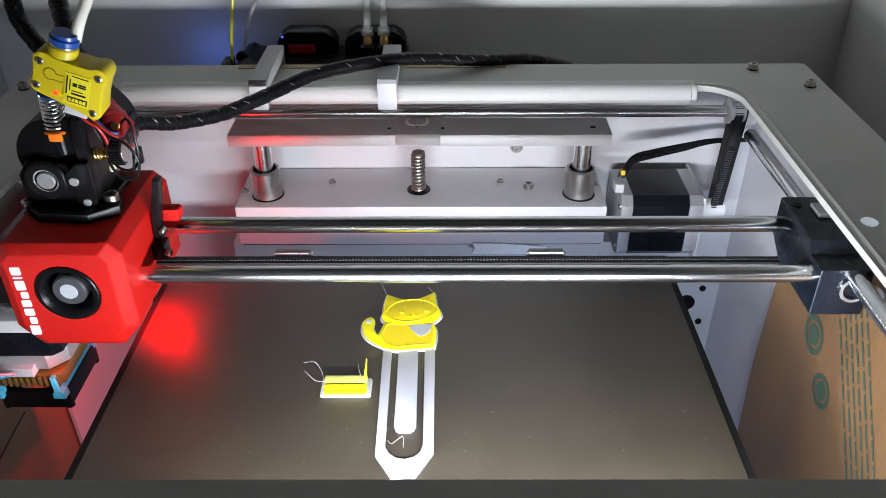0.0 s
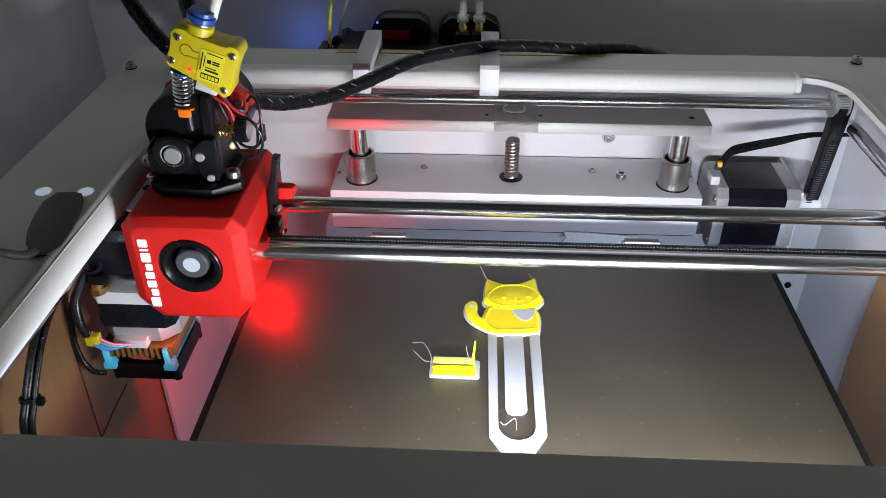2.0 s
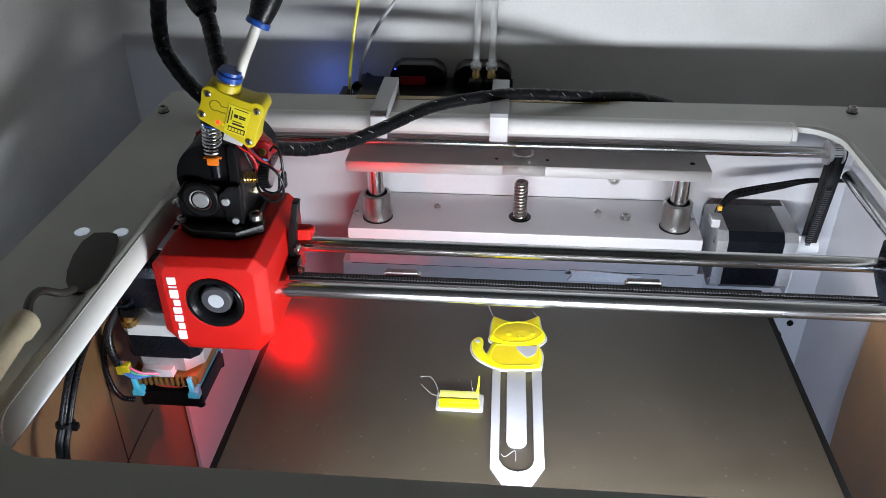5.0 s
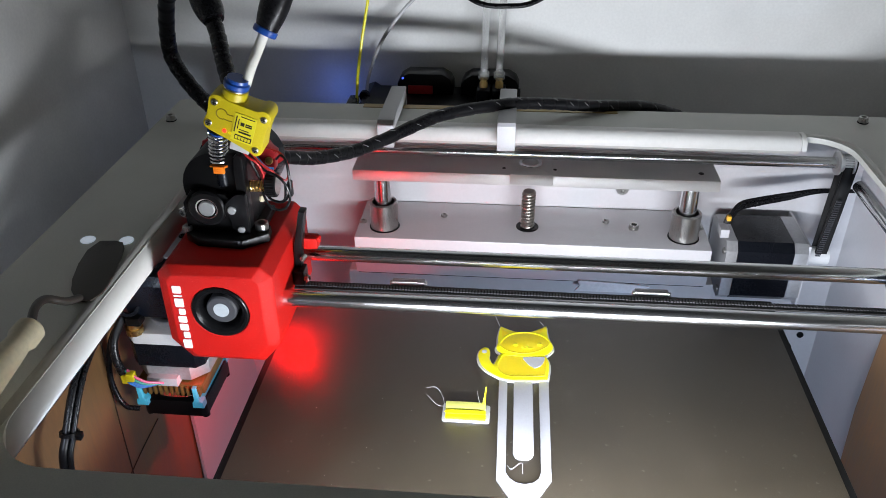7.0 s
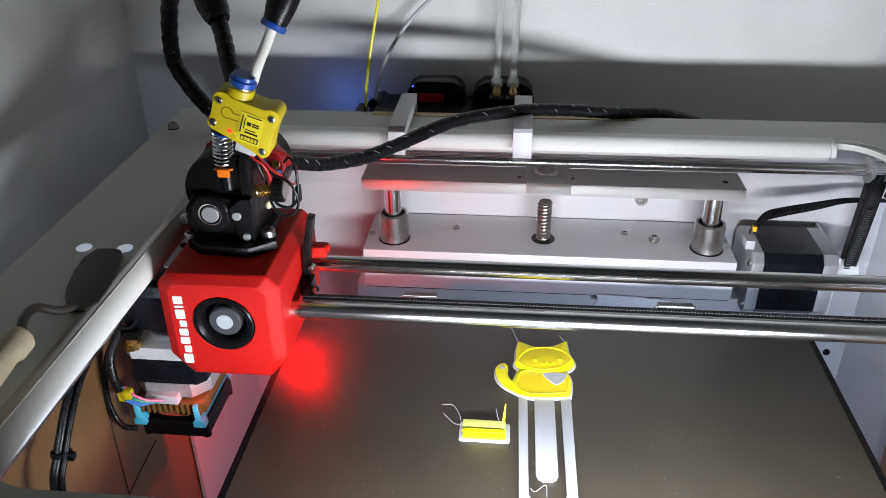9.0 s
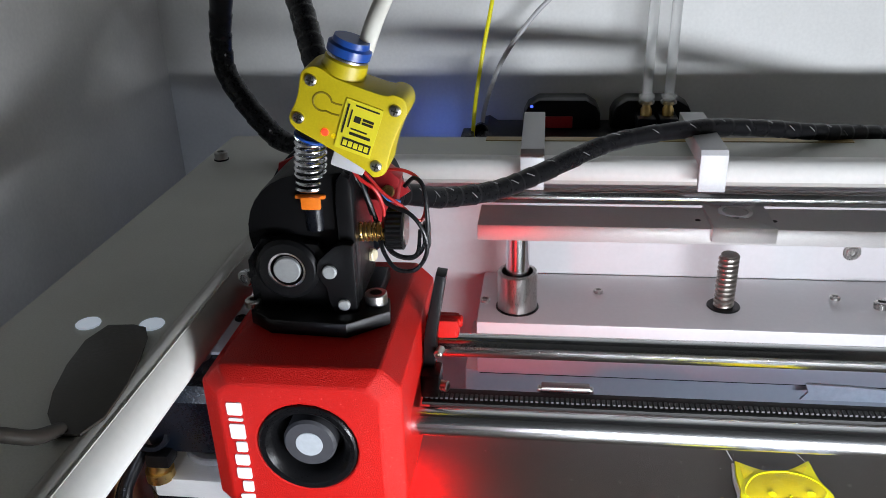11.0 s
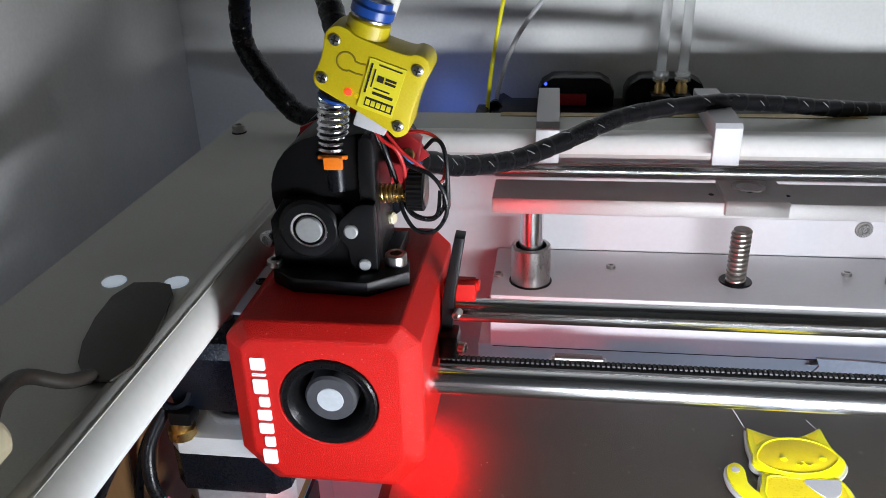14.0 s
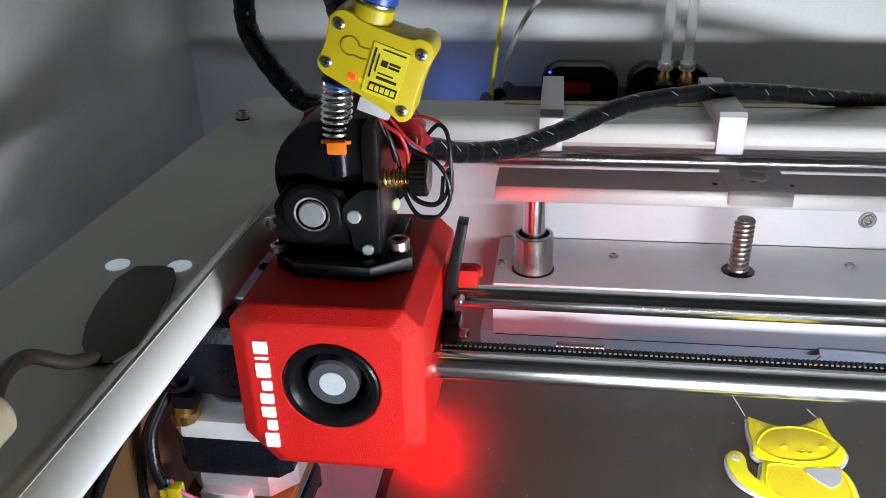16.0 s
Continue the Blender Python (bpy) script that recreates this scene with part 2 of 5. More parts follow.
def lathe(p0, axis, rings, seg=32, bm=None):
    """Rings of (distance along the axis, radius); a radius of 0 closes."""
    own = bmesh.new()
    d, a, b = frame_of(axis)
    loops = []
    for s, r in rings:
        c = Vector(p0) + d * s
        if r <= 0:
            loops.append([own.verts.new(c)])
        else:
            loops.append([own.verts.new(c + (a * math.cos(2 * math.pi * k / seg) + b * math.sin(2 * math.pi * k / seg)) * r) for k in range(seg)])
    for l0, l1 in zip(loops, loops[1:]):
        for k in range(seg):
            j = (k + 1) % seg
            if len(l0) == 1 and len(l1) == 1:
                continue
            if len(l0) == 1:
                own.faces.new((l0[0], l1[k], l1[j]))
            elif len(l1) == 1:
                own.faces.new((l0[k], l0[j], l1[0]))
            else:
                own.faces.new((l0[k], l0[j], l1[j], l1[k]))
    return join(bm, own)


def rod(p0, p1, r, seg=24, edge=0.0004, bm=None):
    d = Vector(p1) - Vector(p0)
    L = d.length
    e = min(edge, r * 0.3, L * 0.3)
    return lathe(p0, d, [(0, 0), (0, r - e), (e, r), (L - e, r), (L, r - e), (L, 0)], seg, bm)


def smooth_path(points, per=8):
    """A Catmull-Rom line through the points."""
    P = [Vector(p) for p in points]
    P = [P[0] * 2 - P[1]] + P + [P[-1] * 2 - P[-2]]
    out = []
    for i in range(1, len(P) - 2):
        for k in range(per):
            t = k / per
            a, b, c, d = P[i - 1], P[i], P[i + 1], P[i + 2]
            out.append(0.5 * (2 * b + (c - a) * t + (2 * a - 5 * b + 4 * c - d) * t * t + (3 * b - a - 3 * c + d) * t ** 3))
    out.append(P[-2].copy())
    return out


def cable(points, r, seg=12, per=8, bm=None, straight=False):
    path = [Vector(p) for p in points] if straight else smooth_path(points, per)
    own = bmesh.new()
    d, a, b = frame_of(path[1] - path[0])
    loops = []
    for i, p in enumerate(path):
        t = (path[min(i + 1, len(path) - 1)] - path[max(i - 1, 0)]).normalized()
        a = (a - t * a.dot(t)).normalized()
        b = t.cross(a)
        rr = r(i / (len(path) - 1)) if callable(r) else r
        loops.append([own.verts.new(p + (a * math.cos(2 * math.pi * k / seg) + b * math.sin(2 * math.pi * k / seg)) * rr) for k in range(seg)])
    for l0, l1 in zip(loops, loops[1:]):
        for k in range(seg):
            own.faces.new((l0[k], l0[(k + 1) % seg], l1[(k + 1) % seg], l1[k]))
    own.faces.new(loops[0])
    own.faces.new(loops[-1])
    return join(bm, own)


def coil(p0, p1, r, wire, turns, seg=8, per=14, bm=None):
    d, a, b = frame_of(Vector(p1) - Vector(p0))
    L = (Vector(p1) - Vector(p0)).length
    n = int(turns * per)
    pts = [Vector(p0) + d * (L * k / n) + (a * math.cos(2 * math.pi * k / per) + b * math.sin(2 * math.pi * k / per)) * r for k in range(n + 1)]
    return cable(pts, wire, seg, straight=True, bm=bm)


def prism(outline, axis, s0, s1, bevel=0.0, bm=None, inset=None):
    """A closed outline of (u, v) pushed along an axis: z takes (x, y), y takes (x, z), x takes (y, z)."""
    own = bmesh.new()
    put = {"z": lambda u, v, s: (u, v, s), "y": lambda u, v, s: (u, s, v), "x": lambda u, v, s: (s, u, v)}[axis]
    low = [own.verts.new(put(u, v, s0)) for u, v in outline]
    top = [own.verts.new(put(u, v, s1)) for u, v in outline]
    f0, f1 = own.faces.new(low), own.faces.new(top)
    n = len(outline)
    for k in range(n):
        own.faces.new((low[k], low[(k + 1) % n], top[(k + 1) % n], top[k]))
    if bevel:
        bmesh.ops.recalc_face_normals(own, faces=own.faces)
        bmesh.ops.bevel(own, geom=list({e for f in (f0, f1) for e in f.edges}), offset=bevel, segments=2, affect="EDGES", profile=0.6)
    return join(bm, own)


def flowing(outline, per=4):
    """A closed outline drawn as a smooth curve; a point given twice stays a corner."""
    P = [Vector((u, v, 0)) for u, v in outline]
    n, out = len(P), []
    for i in range(n):
        a, b, c, d = P[i - 1], P[i], P[(i + 1) % n], P[(i + 2) % n]
        if b == c:
            continue
        for k in range(per):
            t = k / per
            q = 0.5 * (2 * b + (c - a) * t + (2 * a - 5 * b + 4 * c - d) * t * t + (3 * b - a - 3 * c + d) * t ** 3)
            out.append((q.x, q.y))
    return out


def rounded(x0, x1, y0, y1, r, n=8):
    out = []
    for cx, cy, a0 in ((x1 - r, y1 - r, 0), (x0 + r, y1 - r, 90), (x0 + r, y0 + r, 180), (x1 - r, y0 + r, 270)):
        out += [(cx + r * math.cos(radians(a0 + 90 * k / n)), cy + r * math.sin(radians(a0 + 90 * k / n))) for k in range(n + 1)]
    return out


def ring_slab(outer, inner, z0, z1):
    """A slab between two outlines with the same number of points."""
    own = bmesh.new()
    rows = [[own.verts.new((u, v, z)) for u, v in line] for line, z in ((outer, z0), (outer, z1), (inner, z1), (inner, z0))]
    n = len(outer)
    for r0, r1 in zip(rows, rows[1:] + rows[:1]):
        for k in range(n):
            own.faces.new((r0[k], r0[(k + 1) % n], r1[(k + 1) % n], r1[k]))
    return own


def screw(at, axis, r, h, mat, parent, name="screw", hexed=True):
    """A socket head: a cap with a sunk hexagon."""
    bm = lathe(at, axis, [(0, r), (h - 0.0003, r), (h, r - 0.0003), (h, r * 0.55)], 20)
    lathe(at, axis, [(h, r * 0.55), (h * 0.45, r * 0.5), (h * 0.45, 0)], 6 if hexed else 20, bm)
    ob = part(name, bm, mat)
    hold(parent, ob)
    return ob


# ---- the place: an enclosure round the machine ----
def setting(name, bm, mat, label, category):
    return tagged(part(name, bm, mat), label, category, kind="structure")


setting("wall_back", box(-0.32, 0.30, 0.500, 0.512, -0.30, 0.70), WALL, "plain white panel wall behind the machine", "wall")
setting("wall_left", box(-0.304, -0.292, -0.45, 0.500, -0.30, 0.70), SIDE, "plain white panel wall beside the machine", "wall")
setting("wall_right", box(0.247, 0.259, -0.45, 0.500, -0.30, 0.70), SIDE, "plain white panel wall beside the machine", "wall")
# ceiling out of view; its dark colour only cuts bounced light
setting("ceiling", box(-0.32, 0.30, 0.06, 0.512, 0.70, 0.712), DIM, "unseen ceiling over the enclosure, darkened to cut bounced light", "ceiling")
setting("floor", box(-0.32, 0.30, -0.45, 0.512, -0.312, -0.30), WALL, "plain floor of the enclosure", "floor")

# ---- machine shell ----
ZP = 0.0740
X0, X1, Y0, Y1 = -0.1865, 0.1500, 0.1400, 0.4070      # opening in the top plate
shell = thing("printer_shell", (-0.02, 0.30, -0.30), "white printer body with a grey painted top plate", "printer")


def plate_ring(x0, x1, y0, y1, r, n):
    """The outline with n points a corner, from the far right corner on."""
    return rounded(x0, x1, y0, y1, r, n)


top = part("top_plate", ring_slab(plate_ring(-0.2362, 0.199, 0.060, 0.439, 0.003, 10), plate_ring(X0, X1, Y0, Y1, 0.022, 10), ZP - 0.003, ZP), GREY, None, "grey painted top plate")


def rolled(off):
    return plate_ring(X0 + off - 0.004, X1 - off + 0.004, Y0 + off - 0.020, Y1 - off + 0.003, 0.022 - off * 1.2, 10)


def lip_mesh():
    """The white rolled edge round the opening, bent down on the back and the sides."""
    own = bmesh.new()
    loops = []
    for k in range(9):
        a = radians(90 * k / 8)
        loops.append([])
        wide, slim = rolled(0.008 * math.sin(a)), rolled(0.0030 * math.sin(a))
        for (u, v), (us, vs) in zip(wide, slim):
            w = min(1.0, max(0.0, (u - 0.112) / 0.012))
            z = ZP + 0.0008 - (0.008 + (0.0030 - 0.008) * w) * (1 - math.cos(a))
            loops[-1].append(own.verts.new((u + (us - u) * w, v + (vs - v) * w, z)))
    loops.append([own.verts.new((v.co.x, v.co.y, v.co.z - 0.0014)) for v in loops[-1]])
    n = len(loops[0])
    for l0, l1 in zip(loops, loops[1:]):
        for k in range(n):
            j = (k + 1) % n
            if max(l0[k].co.y, l0[j].co.y) < 0.160:
                continue
            own.faces.new((l0[k], l0[j], l1[j], l1[k]))
    loose = [v for v in own.verts if not v.link_faces]
    bmesh.ops.delete(own, geom=loose, context="VERTS")
    return own


lip = part("rolled_lip", lip_mesh(), LIP, None, "glossy white rolled edge of the opening")
solid = lip.modifiers.new("thickness", "SOLIDIFY")
solid.thickness, solid.offset = 0.0016, -1
hold(shell, top, lip,
     part("back_panel", box(-0.236, 0.196, 0.4365, 0.4385, -0.30, ZP - 0.003), WHITE, None, "white enamelled inside back panel"),
     part("side_panel", box(-0.218, -0.216, 0.330, 0.4365, -0.30, ZP - 0.003), WHITE, None, "white enamelled side panel"),
     part("side_panel", box(0.178, 0.180, 0.325, 0.4365, -0.30, ZP - 0.003), WHITE, None, "white enamelled side panel"),
     part("front_panel", box(-0.236, 0.196, 0.110, 0.112, -0.30, ZP - 0.003), WHITE, None, "white front panel"),
     part("front_flange", box(-0.180, 0.143, 0.1375, 0.1400, ZP - 0.012, ZP - 0.003), GREY, None, "folded grey flange of the front edge"),
     part("bottom_panel", box(-0.236, 0.196, 0.112, 0.4365, -0.300, -0.298), WHITE, None, "white bottom panel"),
     part("led_strip", box(-0.087, 0.112, 0.1405, 0.1475, 0.026, 0.036, 0.0005), WHITEP, None, "white strip with lamps under the front edge"),
     part("led_strip", box(-0.2100, -0.1880, 0.1470, 0.1525, 0.056, 0.0685, 0.0005), WHITEP, None, "short white strip with lamps at the corner"),
     # added out of view to carry the low fill light
     part("led_strip", box(0.010, 0.140, 0.1122, 0.1165, -0.051, -0.039, 0.0005), WHITEP, None, "unseen white strip added low at the front for fill light"))

for x, y in ((-0.229, 0.405), (0.1895, 0.405), (-0.2065, 0.430), (0.167, 0.430)):
    b = thing("plate_bolt", (x, y, ZP), "dark socket head bolt on the grey top plate", "bolt", "bolts of the top plate")
    screw((x, y, ZP), (0, 0, 1), 0.0027, 0.0036, STEEL, b, "bolt_head")
    hold(b, part("washer", rod((x, y, ZP), (x, y, ZP + 0.0006), 0.0031), BLACKM))
# discs given a glow in place of open holes lit from below
for x, y, _ in ((-0.2134, 0.2689, 1), (-0.1962, 0.2696, 1), (0.1605, 0.2665, 0)):
    b = thing("lit_hole_disc", (x, y, ZP), "small round glowing disc standing in for a lit hole in the plate", "plug", "holes of the top plate")
    hold(b, part("disc", rod((x, y, ZP), (x, y, ZP + 0.0006), 0.0032), HOLEGLOW))

# cardboard linings at both sides
for x, s in ((-0.222, 1), (0.172, -1)):
    sheet = thing("cardboard_sheet", (x, 0.22, -0.298), "brown cardboard sheet lining the side of the machine", "cardboard", "cardboard linings")
    out = [(0.113, -0.298), (0.335, -0.298), (0.341, -0.113), (0.345, -0.065), (0.343, -0.009), (0.335, 0.030), (0.320, 0.045), (0.113, 0.055)] if x > 0 else [(0.113, -0.298), (0.308, -0.298), (0.331, -0.126), (0.374, -0.075), (0.376, 0.000), (0.340, 0.040), (0.113, 0.055)]
    hold(sheet, part("panel", prism(out, "x", x, x + 0.003 * s), CARD))

fold = thing("cardboard_crease", (-0.2186, 0.262, -0.02), "dark folded crease lines in the brown cardboard", "crease")
hold(fold, part("line", cable([(-0.2188, 0.2655, 0.0200), (-0.2188, 0.2640, 0.0020), (-0.2188, 0.2626, -0.0169), (-0.2188, 0.2617, -0.0558), (-0.2188, 0.2615, -0.0700)], 0.00035, 6), CREASE),
     part("line", cable([(-0.2188, 0.2962, -0.0565), (-0.2188, 0.2758, -0.0580), (-0.2188, 0.2593, -0.0603)], 0.00035, 6), CREASE))

# ---- heated bed ----
bed = thing("print_bed", (-0.018, 0.22, -0.010), "dark brown textured steel print bed with black edge", "print bed")
hold(bed, part("sheet", box(-0.1445, 0.1095, 0.10, 0.3500, -0.0012, 0.0, 0.0003), BED, None, "dark textured steel sheet"),
     part("base_plate", box(-0.1480, 0.1130, 0.095, 0.3502, -0.008, -0.0008, 0.0006), EDGE, None, "black bed base plate"),
     part("rear_tab", box(-0.150, 0.113, 0.3503, 0.3555, -0.006, -0.0006, 0.0006), EDGE, None, "black rear edge of the bed"))
for x in (-0.0860, 0.0495):
    stop = thing("bed_clip", (x, 0.357, -0.006), "small bright spring clip over the rear edge of the bed", "clip", "clips of the bed")
    hold(stop, part("bar", box(x - 0.0092, x + 0.0092, 0.3570, 0.3612, -0.0050, 0.0004, 0.0006), CLIPM),
         part("spring_wire", cable([(x - 0.0090, 0.3566, 0.0004), (x + 0.0090, 0.3566, 0.0004)], 0.0005, 8, straight=True), STEEL, None, "bright wire along the clip"))
    for side in (-1, 1):
        hold(stop, part("knob", lathe((x + side * 0.0090, 0.3592, -0.0018), (side, 0, 0), [(0, 0.0016), (0.0012, 0.0016), (0.0016, 0.0011), (0.0016, 0)], 14), STEEL))

# ---- lift at the back ----
lift = thing("lift_housing", (-0.018, 0.405, -0.035), "white sheet metal lift housing with screws on top", "housing")
hold(lift, part("cover", box(-0.1225, 0.0865, 0.3885, 0.4360, -0.0150, 0.0100, 0.0014), WHITE),
     part("bottom_seam", box(-0.1215, 0.0855, 0.3905, 0.4360, -0.0162, -0.0152), EDGE, None, "dark seam under the cover"),
     part("back_plate", box(-0.128, 0.092, 0.3935, 0.4365, -0.110, -0.0165, 0.0008), WHITE))
for x, y, r in ((-0.1235 + 0.0035, 0.407, 0.0022), (-0.071, 0.418, 0.0021), (0.028, 0.418, 0.0021), (0.083, 0.414, 0.0022), (0.044, 0.411, 0.0030)):
    screw((x, y, 0.010), (0, 0, 1), r, 0.0014 if r < 0.0029 else 0.003, STEEL, lift)
for x in (-0.1060, 0.0720):
    g = thing("guide_rod", (x, 0.4030, 0.010), "polished steel guide rod in a steel bushing", "guide rod", "guide rods of the lift")
    hold(g, part("bushing", lathe((x, 0.403, 0.010), (0, 0, 1), [(0, 0.0084), (0.0165, 0.0084), (0.017, 0.0080), (0.017, 0.0066), (0.006, 0.0064)]), STEEL, None, "brushed steel bushing"),
         part("collar", rod((x, 0.403, 0.0098), (x, 0.403, 0.0106), 0.0092), BLACK),
         part("rod", rod((x, 0.403, 0.010), (x, 0.403, 0.0445), 0.0050), CHROME, None, "polished steel rod"))
lead = thing("lead_screw", (-0.0197, 0.4085, 0.010), "steel lead screw with a coarse thread", "lead screw")
hold(lead, part("shaft", rod((-0.0197, 0.4085, 0.006), (-0.0197, 0.4085, 0.0345), 0.0034), LEADM),
     part("thread", coil((-0.0197, 0.4085, 0.010), (-0.0197, 0.4085, 0.0335), 0.0034, 0.0009, 11), LEADM),
     part("collar", rod((-0.0197, 0.4085, 0.0098), (-0.0197, 0.4085, 0.0107), 0.0068), BLACK))
bar = thing("cross_bar", (-0.018, 0.406, 0.0462), "milled aluminium cross bar on two guide rods", "bar")
hold(bar, part("beam", box(-0.1220, 0.0858, 0.3950, 0.4175, 0.0442, 0.0510, 0.0006), BEAMM),
     part("nut_plate", prism(rounded(-0.0310, -0.0070, 0.3925, 0.4172, 0.0004, 2), "z", 0.0462, 0.0526, 0.0005), NUTPLATE, None, "square aluminium nut plate"),
     part("nut", lathe((-0.0197, 0.4085, 0.0527), (0, 0, 1), [(0, 0.0068), (0.0004, 0.0066), (0.0004, 0.0050), (-0.004, 0.0048), (-0.004, 0)]), CHROME, None, "threaded steel nut"),
     part("hole", rod((-0.0348, 0.4035, 0.0508), (-0.0348, 0.4035, 0.0512), 0.0011), BLACK),
     part("hole", rod((-0.0056, 0.4035, 0.0508), (-0.0056, 0.4035, 0.0512), 0.0011), BLACK),
     part("hole", rod((0.0765, 0.4045, 0.0508), (0.0765, 0.4045, 0.0512), 0.0016), BLACK))

flap = thing("tape_flap", (0.029, 0.388, -0.021), "frosted clear tape flap stuck on the lift housing", "tape")
hold(flap, part("film", prism([(0.0101, -0.0209), (0.0128, -0.0172), (0.0113, -0.0134), (0.0300, -0.0140), (0.0470, -0.0152), (0.0540, -0.0158), (0.0500, -0.0190), (0.0476, -0.0207)], "y", 0.3872, 0.3883, 0.0001), FROST))

# rear cross rod, its pulleys, belt and motor
rear = thing("rear_shaft", (-0.018, 0.4040, 0.0605), "polished steel shaft across the back", "shaft")
hold(rear, part("shaft", rod((-0.1830, 0.4040, 0.0605), (0.1530, 0.4040, 0.0605), 0.0032), CHROME))
for x in (0.1490,):
    pul = lathe((x - 0.001, 0.404, 0.0605), (1, 0, 0), [(0, 0), (0, 0.0068), (0.0010, 0.0068), (0.0010, 0.0050), (0.0075, 0.0050), (0.0075, 0.0062), (0.0085, 0.0062), (0.0085, 0)])
    hold(rear, part("pulley", pul, ALU, None, "toothed aluminium pulley"))
hold(rear, part("bearing_block", box(-0.2000, -0.1790, 0.389, 0.4365, 0.045, 0.071, 0.001), WHITE, None, "white bearing block"))


def belt_loop(c0, c1, r0, r1, x0, x1):
    """A closed flat belt round two shafts that lie along x, at (y, z) centres."""
    own = bmesh.new()
    (ya, za), (yb, zb) = c0, c1
    d = Vector((yb - ya, zb - za)).normalized()
    nrm = Vector((-d.y, d.x))
    pts = []
    for k in range(13):
        a = math.pi * k / 12
        pts.append(Vector((ya, za)) + (nrm * math.cos(a) - d * math.sin(a)) * r0)
    for k in range(13):
        a = math.pi * k / 12
        pts.append(Vector((yb, zb)) + (-nrm * math.cos(a) + d * math.sin(a)) * r1)
    rows = [[own.verts.new((x, p.x, p.y)) for p in pts] for x in (x0, x1)]
    n = len(pts)
    for k in range(n):
        own.faces.new((rows[0][k], rows[0][(k + 1) % n], rows[1][(k + 1) % n], rows[1][k]))
    return own


def teeth(p0, p1, side, width, n, h=0.0007):
    own = bmesh.new()
    p0, p1 = Vector(p0), Vector(p1)
    d = (p1 - p0).normalized()
    w = Vector(side).normalized()
    up = d.cross(w)
    step = (p1 - p0).length / n
    for k in range(n):
        c = p0 + d * (step * (k + 0.5))
        v = [own.verts.new(c + d * (a * step * 0.27) + w * (b * width / 2) + up * (e * h)) for e in (-1, 1) for a, b in ((-1, -1), (1, -1), (1, 1), (-1, 1))]
        for q in ((0, 1, 2, 3), (4, 5, 6, 7), (0, 1, 5, 4), (1, 2, 6, 5), (2, 3, 7, 6), (3, 0, 4, 7)):
            own.faces.new([v[i] for i in q])
    return own


drive = thing("drive_belt", (0.152, 0.402, 0.03), "black toothed drive belt from the motor to the shaft", "belt")
band = part("band", belt_loop((0.404, 0.0605), (0.412, -0.004), 0.0050, 0.0036, 0.1510, 0.1578), RUBBER)
thick = band.modifiers.new("thickness", "SOLIDIFY")
thick.thickness = 0.0011
hold(drive, band, part("teeth", teeth((0.1526, 0.3985, 0.040), (0.1526, 0.4080, -0.004), (1, 0, 0), 0.0030, 28, 0.0005), HUB))

motor = thing("stepper_motor", (0.117, 0.411, -0.0255), "black and silver stepper motor lying on its side", "motor")
sq = [(0.3905, -0.021), (0.3950, -0.0255), (0.4270, -0.0255), (0.4315, -0.021), (0.4315, 0.0090), (0.4270, 0.0135), (0.3950, 0.0135), (0.3905, 0.0090)]
hold(motor, part("motor_body", prism(sq, "x", 0.1015, 0.1330, 0.0004), BLACKM, None, "black motor body"),
     part("rear_cap", prism(sq, "x", 0.0948, 0.1014, 0.0006), CAST, None, "cast aluminium end cap"),
     part("front_cap", prism(sq, "x", 0.1331, 0.1408, 0.0006), CAST, None, "cast aluminium end cap"),
     part("bracket", box(0.1409, 0.1425, 0.3930, 0.4365, -0.030, 0.0125, 0.0006), WHITE, None, "white mounting bracket"),
     part("shaft", rod((0.1426, 0.412, -0.004), (0.1600, 0.412, -0.004), 0.0054), ALU, None, "aluminium pulley on the shaft"),
     part("connector", box(0.0915, 0.0965, 0.3975, 0.4060, 0.0136, 0.0190, 0.0006), WHITEP, None, "white cable connector"))
for y, z in ((0.3945, 0.0070), (0.3945, -0.019)):
    screw((0.0947, y, z), (-1, 0, 0), 0.0020, 0.001, STEEL, motor)
loom = thing("motor_cable", (0.10, 0.404, 0.022), "black motor cables with an orange tag", "cable")
for k, dz in enumerate((0.0, 0.0022, -0.0014)):
    hold(loom, part("wire", cable([(0.0935 + 0.001 * k, 0.4005, 0.0220), (0.0955 + 0.001 * k, 0.402, 0.0265 + dz * 0.5), (0.102, 0.406, 0.0302 + dz), (0.112, 0.409, 0.0318 + dz), (0.130, 0.413, 0.0340 + dz * 0.8), (0.148, 0.416, 0.0368 + dz * 0.3), (0.172, 0.419, 0.0360)], 0.0011), SLEEVE))
hold(loom, part("tag", box(0.0938, 0.0962, 0.3980, 0.4010, 0.0245, 0.0275, 0.0005), TAG, None, "orange cable tag"))

# ---- gantry ----
ZR = 0.0470
for y, x0, x1 in ((0.2707, -0.185, 0.150), (0.3096, -0.185, 0.150)):
    r = thing("gantry_rod", (-0.02, y, ZR), "polished steel gantry rod across the machine", "rod", "gantry rods")
    hold(r, part("rod", rod((x0, y, ZR), (x1, y, ZR), 0.0037, 32), CHROME))
for x, y0 in ((-0.2005, 0.13), (0.1615, 0.13)):
    r = thing("side_rod", (x, 0.27, 0.0485), "polished steel side rod under the lip", "rod", "side rods")
    hold(r, part("rod", rod((x, y0, 0.0485), (x, 0.400, 0.0485), 0.0036, 24), CHROME))
gb = thing("gantry_belt", (-0.02, 0.3000, 0.0400), "black toothed belt along the gantry", "belt")
